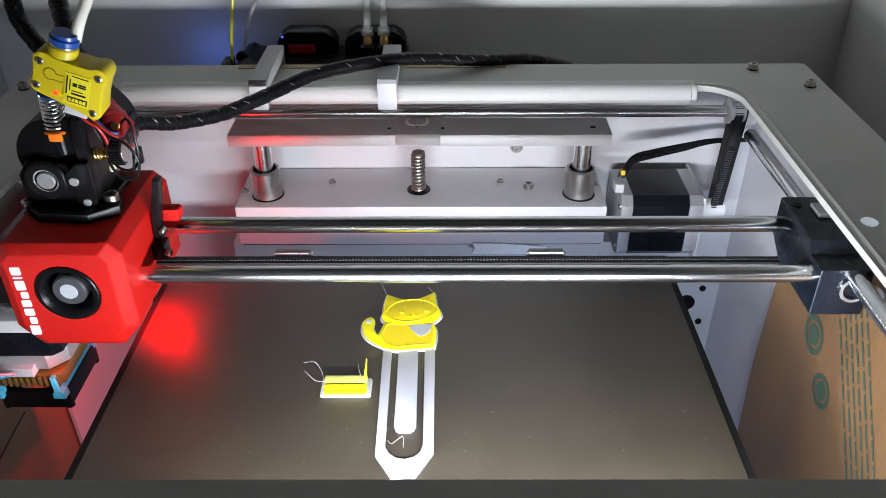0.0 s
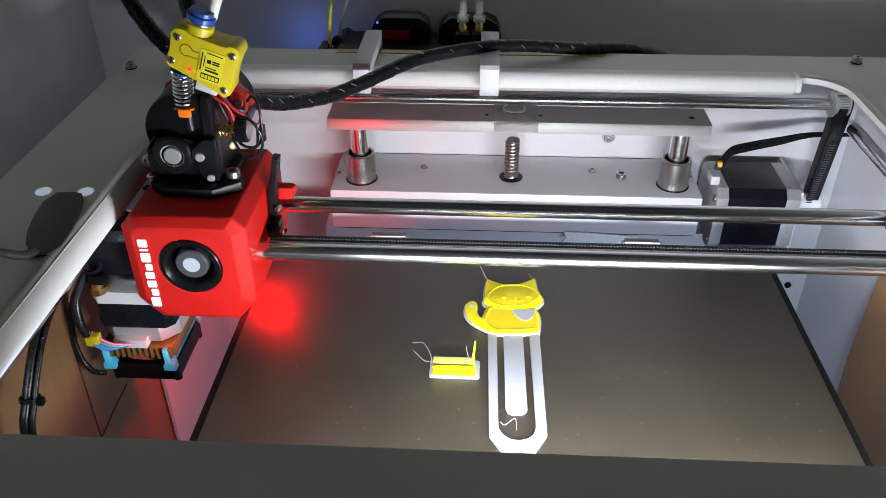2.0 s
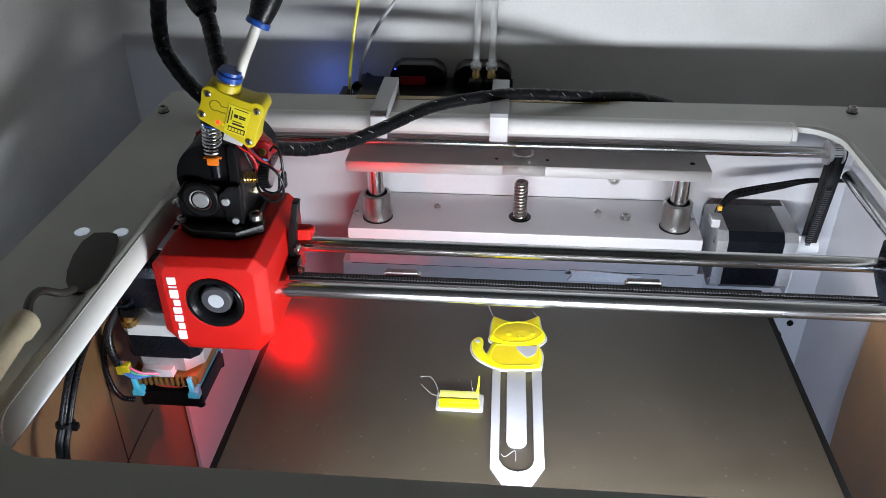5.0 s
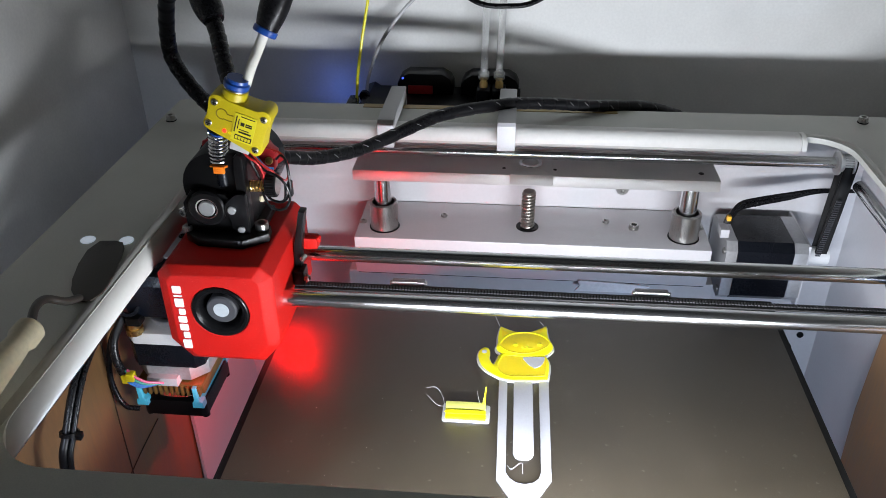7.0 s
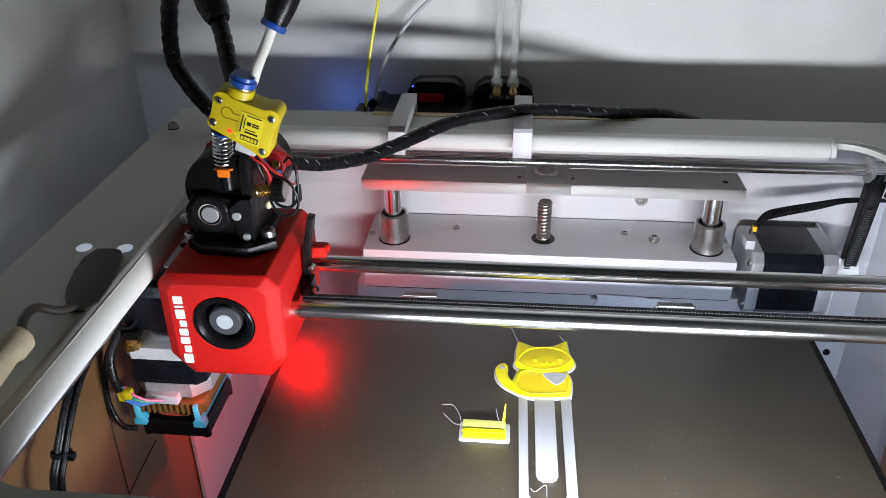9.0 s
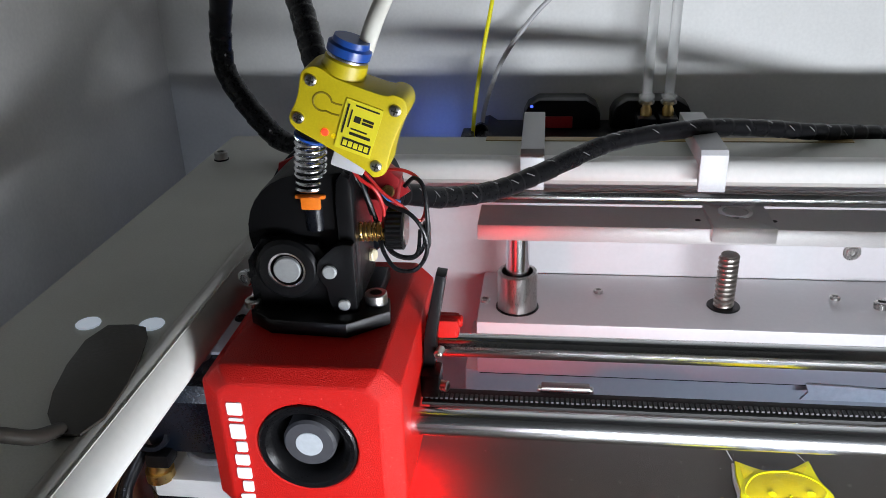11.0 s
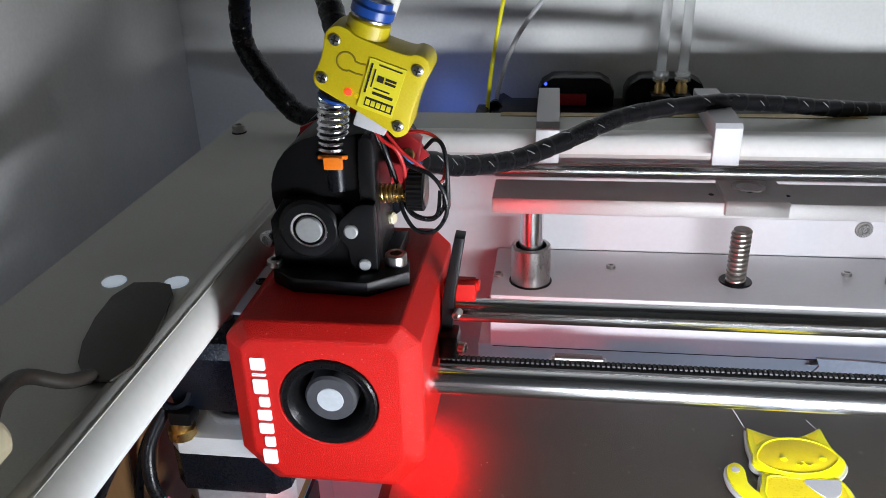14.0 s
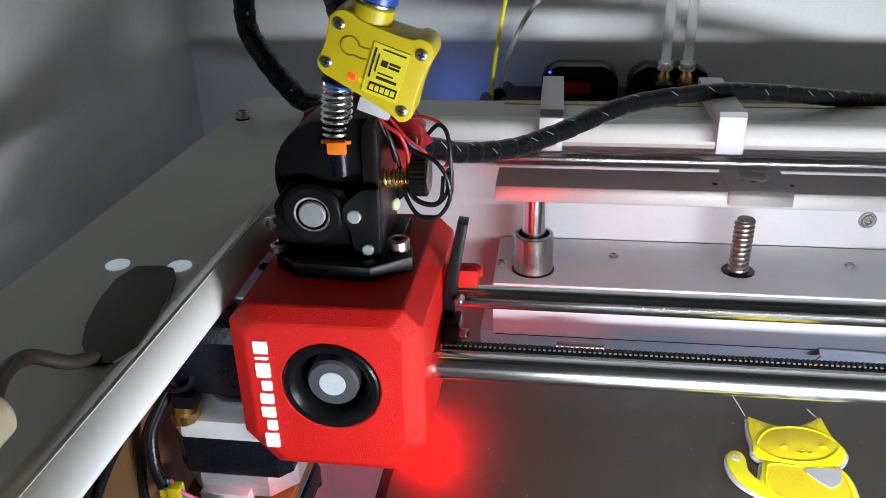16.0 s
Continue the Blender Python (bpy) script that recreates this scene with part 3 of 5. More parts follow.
hold(gb, part("band", box(-0.186, 0.140, 0.2856, 0.2902, 0.0414, 0.0424, 0.0002), RUBBER),
     part("teeth", teeth((-0.130, 0.2884, 0.0427), (0.140, 0.2884, 0.0427), (0, 1, 0), 0.0022, 190, 0.0003), HUB),
     part("return_band", box(-0.186, 0.140, 0.2850, 0.2905, 0.0350, 0.0360, 0.0002), RUBBER))

right = thing("gantry_block", (0.156, 0.305, 0.026), "black plastic gantry end block on the side rod", "block", "gantry end blocks")
hold(right, part("body", prism([(0.2640, 0.0310), (0.3000, 0.0310), (0.3145, 0.0400), (0.3145, 0.0580), (0.2790, 0.0580), (0.2760, 0.0530), (0.2640, 0.0530)], "x", 0.1465, 0.1682, 0.0008), BLOCKM),
     part("clip", box(0.1560, 0.1625, 0.296, 0.306, 0.0582, 0.0602, 0.0006), WHITEP, None, "white clip"),
     part("bearing", lathe((0.1615, 0.2639, 0.0440), (0, -1, 0), [(0, 0.0062), (0.0012, 0.0060), (0.0012, 0.0046), (0, 0.0044)]), CHROME, None, "polished bearing ring"))
left = thing("gantry_block", (-0.193, 0.305, 0.016), "black plastic gantry end block carrying the motor", "block", "gantry end blocks")
hold(left, part("body", prism([(0.2700, 0.0330), (0.3000, 0.0300), (0.3145, 0.0400), (0.3145, 0.0580), (0.2660, 0.0580), (0.2640, 0.0540)], "x", -0.2040, -0.1790, 0.0008), BLOCKM),
     part("clip", box(-0.1895, -0.1803, 0.2810, 0.3110, 0.0582, 0.0592, 0.0004), WHITEP, None, "pale clip plate"),
     part("rear_arm", prism([(-0.182, 0.0290), (-0.150, 0.0215), (-0.1455, 0.0180), (-0.149, 0.0140), (-0.182, 0.0150)], "y", 0.3140, 0.3180, 0.0006), BLACK),
     part("front_arm", prism([(-0.190, 0.0290), (-0.182, 0.0060), (-0.160, 0.0050), (-0.1555, 0.0025), (-0.1590, -0.0025), (-0.186, -0.0025), (-0.193, 0.0060)], "y", 0.2900, 0.2940, 0.0006), BLACK),
     part("roller", rod((-0.1575, 0.2890, 0.0015), (-0.1500, 0.3190, 0.0175), 0.0026), WHITEP, None, "white roller pin"))
screw((-0.1900, 0.280, 0.0580), (0, 0, 1), 0.0030, 0.0022, STEEL, left)
screw((-0.1850, 0.300, 0.0592), (0, 0, 1), 0.0020, 0.0006, BLACK, left)
screw((0.1510, 0.307, 0.0580), (0, 0, 1), 0.0020, 0.0006, BLACK, right)

gm = thing("gantry_motor", (-0.194, 0.285, -0.0285), "stepper motor with driver board and fan hanging under the gantry", "motor")


def octa(x0, x1, y0, y1, c):
    return [(x0 + c, y0), (x1 - c, y0), (x1, y0 + c), (x1, y1 - c), (x1 - c, y1), (x0 + c, y1), (x0, y1 - c), (x0, y0 + c)]


M0, M1, N0, N1 = -0.2075, -0.1725, 0.2675, 0.3025
# top cap takes the paler ALU to put the light on it into its colour
hold(gm, part("top_cap", prism(octa(M0, M1, N0, N1, 0.0035), "z", 0.0186, 0.0250, 0.0005), ALU, None, "aluminium motor cap"),
     part("boss", lathe((-0.190, 0.285, 0.0250), (0, 0, 1), [(0, 0.0110), (0.0016, 0.0110), (0.0020, 0.0105), (0.0020, 0.0088), (0.0012, 0.0085), (0.0012, 0)]), CAST),
     part("motor_body", prism(octa(M0, M1, N0, N1, 0.0035), "z", 0.0057, 0.0185, 0.0004), BLACKM, None, "black motor body"),
     part("bottom_cap", prism(octa(M0, M1, N0, N1, 0.0070), "z", -0.0020, 0.0056, 0.0006), CAST, None, "aluminium motor cap"),
     part("connector", box(-0.2000, -0.1850, 0.2640, 0.2690, -0.0035, 0.0012, 0.0005), WHITEP, None, "white cable connector"),
     part("board", box(M0, M1 - 0.002, N0 - 0.001, N1, -0.0060, -0.0040, 0.0003), PCB, None, "amber driver board"),
     part("fan", ring_slab(rounded(-0.2070, -0.1750, N0 - 0.001, N1 + 0.001, 0.003, 6), rounded(-0.2045, -0.1775, N0 + 0.002, N1 - 0.002, 0.0110, 6), -0.0240, -0.0150), BLACK, None, "black cooling fan"),
     part("fan_hub", rod((-0.1910, 0.285, -0.0225), (-0.1910, 0.285, -0.0165), 0.0070), BLACKM, None, "black fan hub"))
for k in range(11):
    x = M0 + 0.0040 + k * 0.0027
    hold(gm, part("fin", box(x - 0.0007, x + 0.0007, N0 - 0.002, N0 + 0.016, -0.0105, -0.0050, 0.0003), PCB))
for k in range(4):
    a = radians(45 + 90 * k)
    hold(gm, part("foot", lathe((-0.1910 + 0.0200 * math.cos(a), 0.285 + 0.0215 * math.sin(a), -0.0262), (0, 0, 1), [(0, 0), (0, 0.0016), (0.0004, 0.0020), (0.0022, 0.0020), (0.0022, 0)], 14), BLACK))
for x in (M0 + 0.002, M1 - 0.0050):
    for y in (N0, N1):
        hold(gm, part("spacer", prism([(x - 0.0026, -0.0165), (x + 0.0030, -0.0165), (x + 0.0028, -0.0130), (x + 0.0012, -0.0120), (x + 0.0004, -0.0045), (x - 0.0014, -0.0045), (x - 0.0012, -0.0125), (x - 0.0024, -0.0135)], "y", y - 0.0035, y + 0.0010, 0.0003), CYAN, None, "cyan plastic clip"))


hold(gm, part("spacer_rail", box(M1 - 0.0062, M1 - 0.0036, N0 + 0.0010, N1 - 0.0035, -0.0160, -0.0112, 0.0003), CYAN, None, "cyan plastic rail"),
     part("heatsink_side", box(M1 - 0.0060, M1 - 0.0022, N0 + 0.0012, N1 - 0.001, -0.0110, -0.0061, 0.0003), PCB, None, "brown heatsink side"))


# ---- print head ----
HX0, HX1, HZ0, HZ1, HY0, HY1 = -0.1795, -0.1290, 0.0208, 0.0708, 0.2545, 0.3180
head = thing("toolhead", (-0.154, 0.283, 0.0208), "red printed toolhead with a round black fan", "toolhead")


def cut_corners(ix, iz, cx=0.0085, cz=0.0100, ct=0.0050):
    x0, x1, z0, z1 = HX0 + ix, HX1 - ix, HZ0 + iz, HZ1 - iz
    return [(x0 + cx, z0), (x1 - cx, z0), (x1, z0 + cz), (x1, z1 - ct), (x1 - ct, z1), (x0 + ct, z1), (x0, z1 - ct), (x0, z0 + cz)]


def head_shell():
    own = bmesh.new()
    fx, fz, fr = -0.1530, 0.0492, 0.0128
    rows = []
    for y, inset in ((HY1, 0.0), (HY0 + 0.0036, 0.0), (HY0, 0.0050)):
        line = cut_corners(inset, inset * 0.75, *((0.0085, 0.0100, 0.0050) if inset == 0 else (0.0070, 0.0080, 0.0030)))
        fine = []
        for k in range(8):
            (u0, v0), (u1, v1) = line[k], line[(k + 1) % 8]
            fine += [(u0 + (u1 - u0) * j / 6, v0 + (v1 - v0) * j / 6) for j in range(6)]
        rows.append([own.verts.new((u, y, v)) for u, v in fine])
    n = len(rows[0])
    hole = []
    for v in rows[-1]:
        d = Vector((v.co.x - fx, v.co.z - fz)).normalized()
        hole.append((d.x, d.y))
    rows.append([own.verts.new((fx + u * fr, HY0, fz + w * fr)) for u, w in hole])
    rows.append([own.verts.new((fx + u * fr, HY0 + 0.012, fz + w * fr)) for u, w in hole])
    for r0, r1 in zip(rows, rows[1:]):
        for k in range(n):
            own.faces.new((r0[k], r0[(k + 1) % n], r1[(k + 1) % n], r1[k]))
    own.faces.new(rows[0])
    return own


body = part("housing", head_shell(), RED, None, "bright red printed housing with cut corners")
bev = body.modifiers.new("worn_edges", "BEVEL")
bev.width, bev.segments, bev.limit_method, bev.angle_limit = 0.0006, 2, "ANGLE", radians(25)
FX, FZ = -0.1530, 0.0492
fan = part("fan", lathe((FX, HY0 - 0.0006, FZ), (0, 1, 0), [(0.0016, 0.0127), (0.0004, 0.0126), (0, 0.0121), (0.0002, 0.0108), (0.0012, 0.0098), (0.0026, 0.0090), (0.0060, 0.0086), (0.0110, 0.0084), (0.0110, 0)], 48), BLACK, None, "round black fan")
hub = part("hub", lathe((FX, HY0 + 0.0014, FZ), (0, 1, 0), [(0, 0), (0, 0.0062), (0.0008, 0.0068), (0.0075, 0.0068)], 40), HUB)
cap = part("hub_label", lathe((FX, HY0 + 0.0012, FZ), (0, 1, 0), [(0, 0), (0, 0.0034), (0.0002, 0.0035)], 32), LABEL, None, "round silver label")
hold(head, body, fan,
     part("side_lens", box(-0.1440, -0.1378, 0.2975, 0.3065, 0.0192, 0.0208, 0.0005), NOZZLE, None, "glowing red side lens"),
     part("side_lens", box(-0.1700, -0.1645, 0.2975, 0.3065, 0.0192, 0.0208, 0.0005), NOZZLE, None, "glowing red side lens"))
# unseen block added under the head to cut the red glow in front
hold(head, part("glow_shield", box(-0.1650, -0.1372, 0.2955, 0.2970, 0.0142, 0.0207, 0.0004), BLACK, None, "added black shield that cuts off the red glow under the head"))
for p in (hub, cap):
    p.parent = fan
    p.matrix_parent_inverse = Matrix.Translation(head.location).inverted() @ Matrix.Translation(head.location)

# white marks in the place of lettering, running up the front
marks = thing("front_marks", (-0.1705, HY0, 0.028), "white raised lettering marks up the red front", "lettering")
z = 0.0288
for w, h in ((0.0056, 0.0062), (0.0042, 0.0046), (0.0043, 0.0062), (0.0042, 0.0060), (0.0040, 0.0046), (0.0054, 0.0062), (0.0018, 0.0062), (0.0046, 0.0062)):
    bm = prism(rounded(-0.1685 - h * 0.62, -0.1685, z, z + w - 0.0009, 0.0005, 3), "y", HY0 - 0.0004, HY0 + 0.0002)
    hold(marks, part("mark", bm, WPRINT))
    z += w

def join_all(first, *rest):
    for other in rest:
        join(first, other)
    return first


def knurled(at, r, deep):
    """A wheel with a ribbed rim, lying along x."""
    own = bmesh.new()
    n = 56
    rows = []
    for dx, grow in ((0, 0.86), (0.0004, 1.0), (deep - 0.0004, 1.0), (deep, 0.88)):
        rows.append([own.verts.new((at[0] + dx, at[1] + r * grow * (1.0 if k % 2 else 0.955) * math.cos(2 * math.pi * k / n), at[2] + r * grow * (1.0 if k % 2 else 0.955) * math.sin(2 * math.pi * k / n))) for k in range(n)])
    for r0, r1 in zip(rows, rows[1:]):
        for k in range(n):
            own.faces.new((r0[k], r0[(k + 1) % n], r1[(k + 1) % n], r1[k]))
    own.faces.new(rows[0])
    own.faces.new(rows[-1])
    return own


# extruder
ex = thing("extruder", (-0.156, 0.290, HZ1), "black plastic filament extruder bolted on the red head", "extruder")
base = [(-0.1743, 0.2841), (-0.1722, 0.2777), (-0.1656, 0.2728), (-0.1451, 0.2716), (-0.1352, 0.2793), (-0.1364, 0.2865), (-0.1400, 0.2900), (-0.1400, 0.306), (-0.1743, 0.306)]
arc = [(-0.1560 + 0.0165 * math.cos(radians(a)), 0.0945 + 0.0165 * math.sin(radians(a))) for a in range(75, 216, 12)]
bodyline = arc + [(-0.1735, 0.0745), (-0.1720, 0.0740), (-0.1440, 0.0740), (-0.1440, 0.1115), (-0.1475, 0.1115)]
hold(ex, part("base", prism(base, "z", HZ1, HZ1 + 0.0042, 0.0006), BLACK),
     part("gear_case", prism(bodyline, "y", 0.2835, 0.3060, 0.0010), BLACK, None, "rounded black gear case"),
     part("front_cover", prism([(-0.1725, 0.0745), (-0.1445, 0.0740), (-0.1445, 0.0800), (-0.1530, 0.0930), (-0.1680, 0.0945), (-0.1725, 0.0880)], "y", 0.2805, 0.2835, 0.0008), BLACK),
     part("bearing_boss", lathe((-0.1615, 0.2835, 0.0863), (0, -1, 0), [(0, 0.0084), (0.0040, 0.0084), (0.0048, 0.0074), (0.0048, 0.0050), (0.0036, 0.0050)]), BLACK),
     part("bearing", lathe((-0.1615, 0.2797, 0.0863), (0, -1, 0), [(0, 0.0050), (0.0007, 0.0050), (0.0007, 0.0044), (0, 0.0043)]), CHROME, None, "polished steel bearing ring"),
     part("shaft_end", lathe((-0.1615, 0.2798, 0.0863), (0, -1, 0), [(0, 0.0036), (0.0010, 0.0036), (0.0013, 0.0033), (0.0013, 0)], 28), DULL, None, "bright shaft end"),
     part("lever", prism(flowing([(-0.1534, 0.0866), (-0.1528, 0.0892), (-0.1513, 0.0908), (-0.1477, 0.0938), (-0.1434, 0.0940), (-0.1434, 0.0940), (-0.1434, 0.0768), (-0.1442, 0.0744), (-0.1466, 0.0733), (-0.1492, 0.0742), (-0.1508, 0.0778), (-0.1513, 0.0818), (-0.1530, 0.0842)], 3), "y", 0.2782, 0.2810, 0.0004), BLACK, None, "black clamping lever"),
     part("upright", prism([(-0.1478, 0.0760), (-0.1434, 0.0760), (-0.1432, 0.1085), (-0.1438, 0.1106), (-0.1458, 0.1116), (-0.1472, 0.1100), (-0.1478, 0.1036)], "y", 0.2812, 0.2862, 0.0007), BLACK),
     part("filament_inlet", rod((-0.1541, 0.2850, 0.0955), (-0.1541, 0.2850, 0.1040), 0.0028), BLACKM),
     part("clip", join_all(box(-0.1584, -0.1506, 0.2825, 0.2895, 0.1046, 0.1056, 0.0003), box(-0.1566, -0.1516, 0.2810, 0.2826, 0.1022, 0.1056, 0.0005)), ORANGE, None, "orange locking clip"),
     part("spring", coil((-0.1552, 0.2860, 0.1060), (-0.1534, 0.2852, 0.1205), 0.0037, 0.0005, 8.5), CHROME, None, "bright steel spring round the inlet"),
     part("tension_spring", coil((-0.1446, 0.2880, 0.0936), (-0.1362, 0.2880, 0.0939), 0.0022, 0.0005, 7), BRASS, None, "brass tension spring"),
     part("tension_screw", rod((-0.1466, 0.2880, 0.0936), (-0.1350, 0.2880, 0.0940), 0.0011), STEEL),
     part("thumb_wheel", knurled((-0.1362, 0.2880, 0.0948), 0.0056, 0.0048), BLACK, None, "black knurled thumb wheel"),
     part("wheel_face", rod((-0.1315, 0.2880, 0.0948), (-0.1311, 0.2880, 0.0948), 0.0044), STEEL, None, "bright steel face of the thumb wheel"))
for x, zz, r in ((-0.1499, 0.0866, 0.0019), (-0.1468, 0.0772, 0.0016)):
    hold(ex, part("pin", lathe((x, 0.2783, zz), (0, -1, 0), [(0, r), (0.0008, r), (0.0011, r * 0.8), (0.0011, 0)], 20), DULL, None, "bright steel pin"))
screw((-0.1395, 0.2835, HZ1 + 0.0042), (0, 0, 1), 0.0030, 0.0032, STEEL, ex)
screw((-0.1722, 0.2800, HZ1 + 0.0042), (0, 0, 1), 0.0022, 0.0020, STEEL, ex)
screw((-0.1766, 0.2900, 0.0786), (-0.4, -1, 0), 0.0024, 0.0020, CHROME, ex)
em = thing("extruder_motor", (-0.156, 0.315, HZ1), "flat round black motor with a red bracket behind the extruder", "motor")
hold(em, part("drum", lathe((-0.1560, 0.3080, 0.0930), (0, 1, 0), [(0, 0), (0, 0.0180), (0.0006, 0.0186), (0.0150, 0.0186), (0.0156, 0.0180), (0.0156, 0)], 40), BLACKM),
     part("flange", prism([(-0.1800, 0.0830), (-0.1745, 0.0800), (-0.1700, 0.1060), (-0.1560, 0.1120), (-0.1400, 0.1090), (-0.1330, 0.0980), (-0.1360, 0.0960), (-0.1520, 0.0740), (-0.1700, 0.0740)], "y", 0.3062, 0.3080, 0.0004), REDM, None, "red anodised bracket"),
     part("ear", prism([(-0.1440, 0.0985), (-0.1360, 0.0955), (-0.1345, 0.1040), (-0.1415, 0.1100)], "y", 0.3000, 0.3060, 0.0006), REDM, None, "red anodised ear"))

# probe arm at the side of the head
arm = thing("probe_arm", (-0.1270, 0.291, 0.048), "black swinging arm with a red clamp beside the head", "arm")
hold(arm, part("blade", prism([(-0.1290, 0.0510), (-0.1256, 0.0510), (-0.1246, 0.0620), (-0.1215, 0.0802), (-0.1243, 0.0806), (-0.1280, 0.0625)], "y", 0.2895, 0.2950, 0.0004), BLACK),
     part("holder", box(-0.1295, -0.1235, 0.2850, 0.2930, 0.0440, 0.0515, 0.0010), BLACK),
     part("clamp", box(-0.1290, -0.1195, 0.2985, 0.3045, 0.0555, 0.0615, 0.0012), RED, None, "red printed clamp"),
     part("clamp_pin", rod((-0.1310, 0.3015, 0.0600), (-0.1185, 0.3015, 0.0600), 0.0018), RED, None, "red printed pin"))
screw((-0.1236, 0.2868, 0.0475), (1, -0.3, 0), 0.0016, 0.0024, STEEL, arm)
screw((-0.1236, 0.2905, 0.0570), (-0.2, -1, 0), 0.0012, 0.0034, STEEL, arm)

# ---- filament switch above the extruder ----
sw = thing("filament_switch", (-0.145, 0.285, 0.116), "yellow printed filament switch box with label and blue collet", "switch")
TILTED = Matrix.Translation((-0.1427, 0.2810, 0.1259)) @ Euler((radians(4), radians(20.5), 0)).to_matrix().to_4x4() @ Matrix.Diagonal((1.13, 1.0, 1.14, 1.0))


def tilt(bm):
    bmesh.ops.transform(bm, matrix=TILTED, verts=bm.verts)
    return bm


caseline = flowing([(-0.0119, -0.0036), (-0.0113, 0.0000), (-0.0114, 0.0035), (-0.0116, 0.0066), (-0.0098, 0.0087), (-0.0072, 0.0088), (-0.0045, 0.0080), (0.0055, 0.0080), (0.0078, 0.0089), (0.0104, 0.0086), (0.0118, 0.0062), (0.0112, 0.0030), (0.0109, -0.0020), (0.0111, -0.0056), (0.0112, -0.0084), (0.0092, -0.0103), (0.0068, -0.0094), (0.0000, -0.0078), (-0.0070, -0.0064), (-0.0104, -0.0056)], 3)
hold(sw, part("case", tilt(prism(caseline, "y", -0.0015, 0.0095, 0.0007)), YELLOW),
     part("neck", tilt(lathe((-0.0040, 0.0040, 0.0070), (0, 0, 1), [(0, 0.0050), (0.0038, 0.0047), (0.0042, 0.0042), (0.0042, 0)], 24)), YELLOW),
     part("collet", tilt(lathe((-0.0040, 0.0040, 0.0119), (0, 0, 1), [(0, 0.0038), (0.0002, 0.0047), (0.0020, 0.0047), (0.0024, 0.0040), (0.0036, 0.0038), (0.0036, 0)], 28)), BLUE, None, "blue push-in collet"),
     part("washer", tilt(lathe((-0.0040, 0.0040, 0.0113), (0, 0, 1), [(0, 0.0044), (0.0005, 0.0044), (0.0005, 0.0030)], 28)), STEEL, None, "steel washer"),
     part("pin_hole", tilt(rod((-0.0016, -0.0016, -0.0042), (-0.0016, -0.0014, -0.0042), 0.0006)), AMBER, None, "small round hole"),
     part("lower_collet", tilt(rod((-0.0070, 0.0030, -0.0076), (-0.0070, 0.0030, -0.0055), 0.0036)), BLACK, None, "black lower collet"),
     part("lower_ring", tilt(rod((-0.0070, 0.0030, -0.0084), (-0.0070, 0.0030, -0.0077), 0.0038)), BLUE, None, "blue ring"),
     part("plug", tilt(box(-0.0010, 0.0065, 0.0000, 0.0060, -0.0115, -0.0080, 0.0005)), WHITEP, None, "white plug"))
for u, v in ((-0.0092, 0.0058), (0.0092, 0.0058), (0.0088, -0.0074), (-0.0098, -0.0030)):
    bm = tilt(lathe((u, -0.0015, v), (0, -1, 0), [(0, 0.0013), (0.0005, 0.0012), (0.0008, 0.0008), (0.0008, 0)], 18))
    cross = tilt(box(u - 0.0008, u + 0.0008, -0.00235, -0.0021, v - 0.00017, v + 0.00017))
    join(cross, tilt(box(u - 0.00017, u + 0.00017, -0.0024, -0.0021, v - 0.0008, v + 0.0008)))
    head_of = part("screw", bm, STEEL, None, "small steel cross-head screw")
    slot = part("cross_slot", cross, INK)
    hold(sw, head_of, slot)
lab = part("label", tilt(box(-0.0010, 0.0070, -0.0019, -0.0015, -0.0062, 0.0050)), YLABEL, None, "printed yellow label")
hold(sw, lab)
hold(sw, part("print_frame", tilt(box(0.0003, 0.0066, -0.0021, -0.0018, -0.0054, -0.0034)), INK))
for k in range(5):
    bm = tilt(box(0.0006 + k * 0.00118, 0.0015 + k * 0.00118, -0.0023, -0.0019, -0.0050, -0.0038))
    ob = part("print_bar", bm, YLABEL)
    hold(sw, ob)
for u0, u1, v0, v1 in ((0.0016, 0.0030, 0.0006, 0.0019), (0.0034, 0.0058, 0.0006, 0.0011), (0.0034, 0.0058, 0.0014, 0.0019), (-0.0004, 0.0000, -0.0026, 0.0040), (0.0006, 0.0009, -0.0010, 0.0030), (0.0014, 0.0060, -0.0024, -0.0018), (0.0014, 0.0050, -0.0012, -0.0009), (0.0012, 0.0064, 0.0040, 0.0043)):
    hold(sw, part("print_bar", tilt(box(u0, u1, -0.0021, -0.0018, v0, v1)), INK))
bulb = [(-0.0058 + 0.0020 * math.cos(radians(a)), 0, 0.0022 + 0.0020 * math.sin(radians(a))) for a in range(20, 320, 15)]
pts = [Vector((u, -0.0015, v)) for u, _, v in [(-0.0016, 0, 0.0030), (-0.0028, 0, 0.0028)] + bulb + [(-0.0032, 0, 0.0004), (-0.0016, 0, 0.0006)]]
# engraving's shade is drawn as a darker yellow line
hold(sw, part("groove", tilt(cable(pts, 0.00024, 6, straight=True)), GROOVE, None, "darker line drawn for the shade of an engraved outline"),
     part("status_lamp", tilt(rod((-0.0036, -0.0020, -0.0040), (-0.0036, -0.0013, -0.0040), 0.0008)), STATUS, None, "small lit red status lamp"))
tube = thing("feed_tube", (-0.1395, 0.288, 0.142), "milky feed tube with black sleeve into the blue collet", "tube")
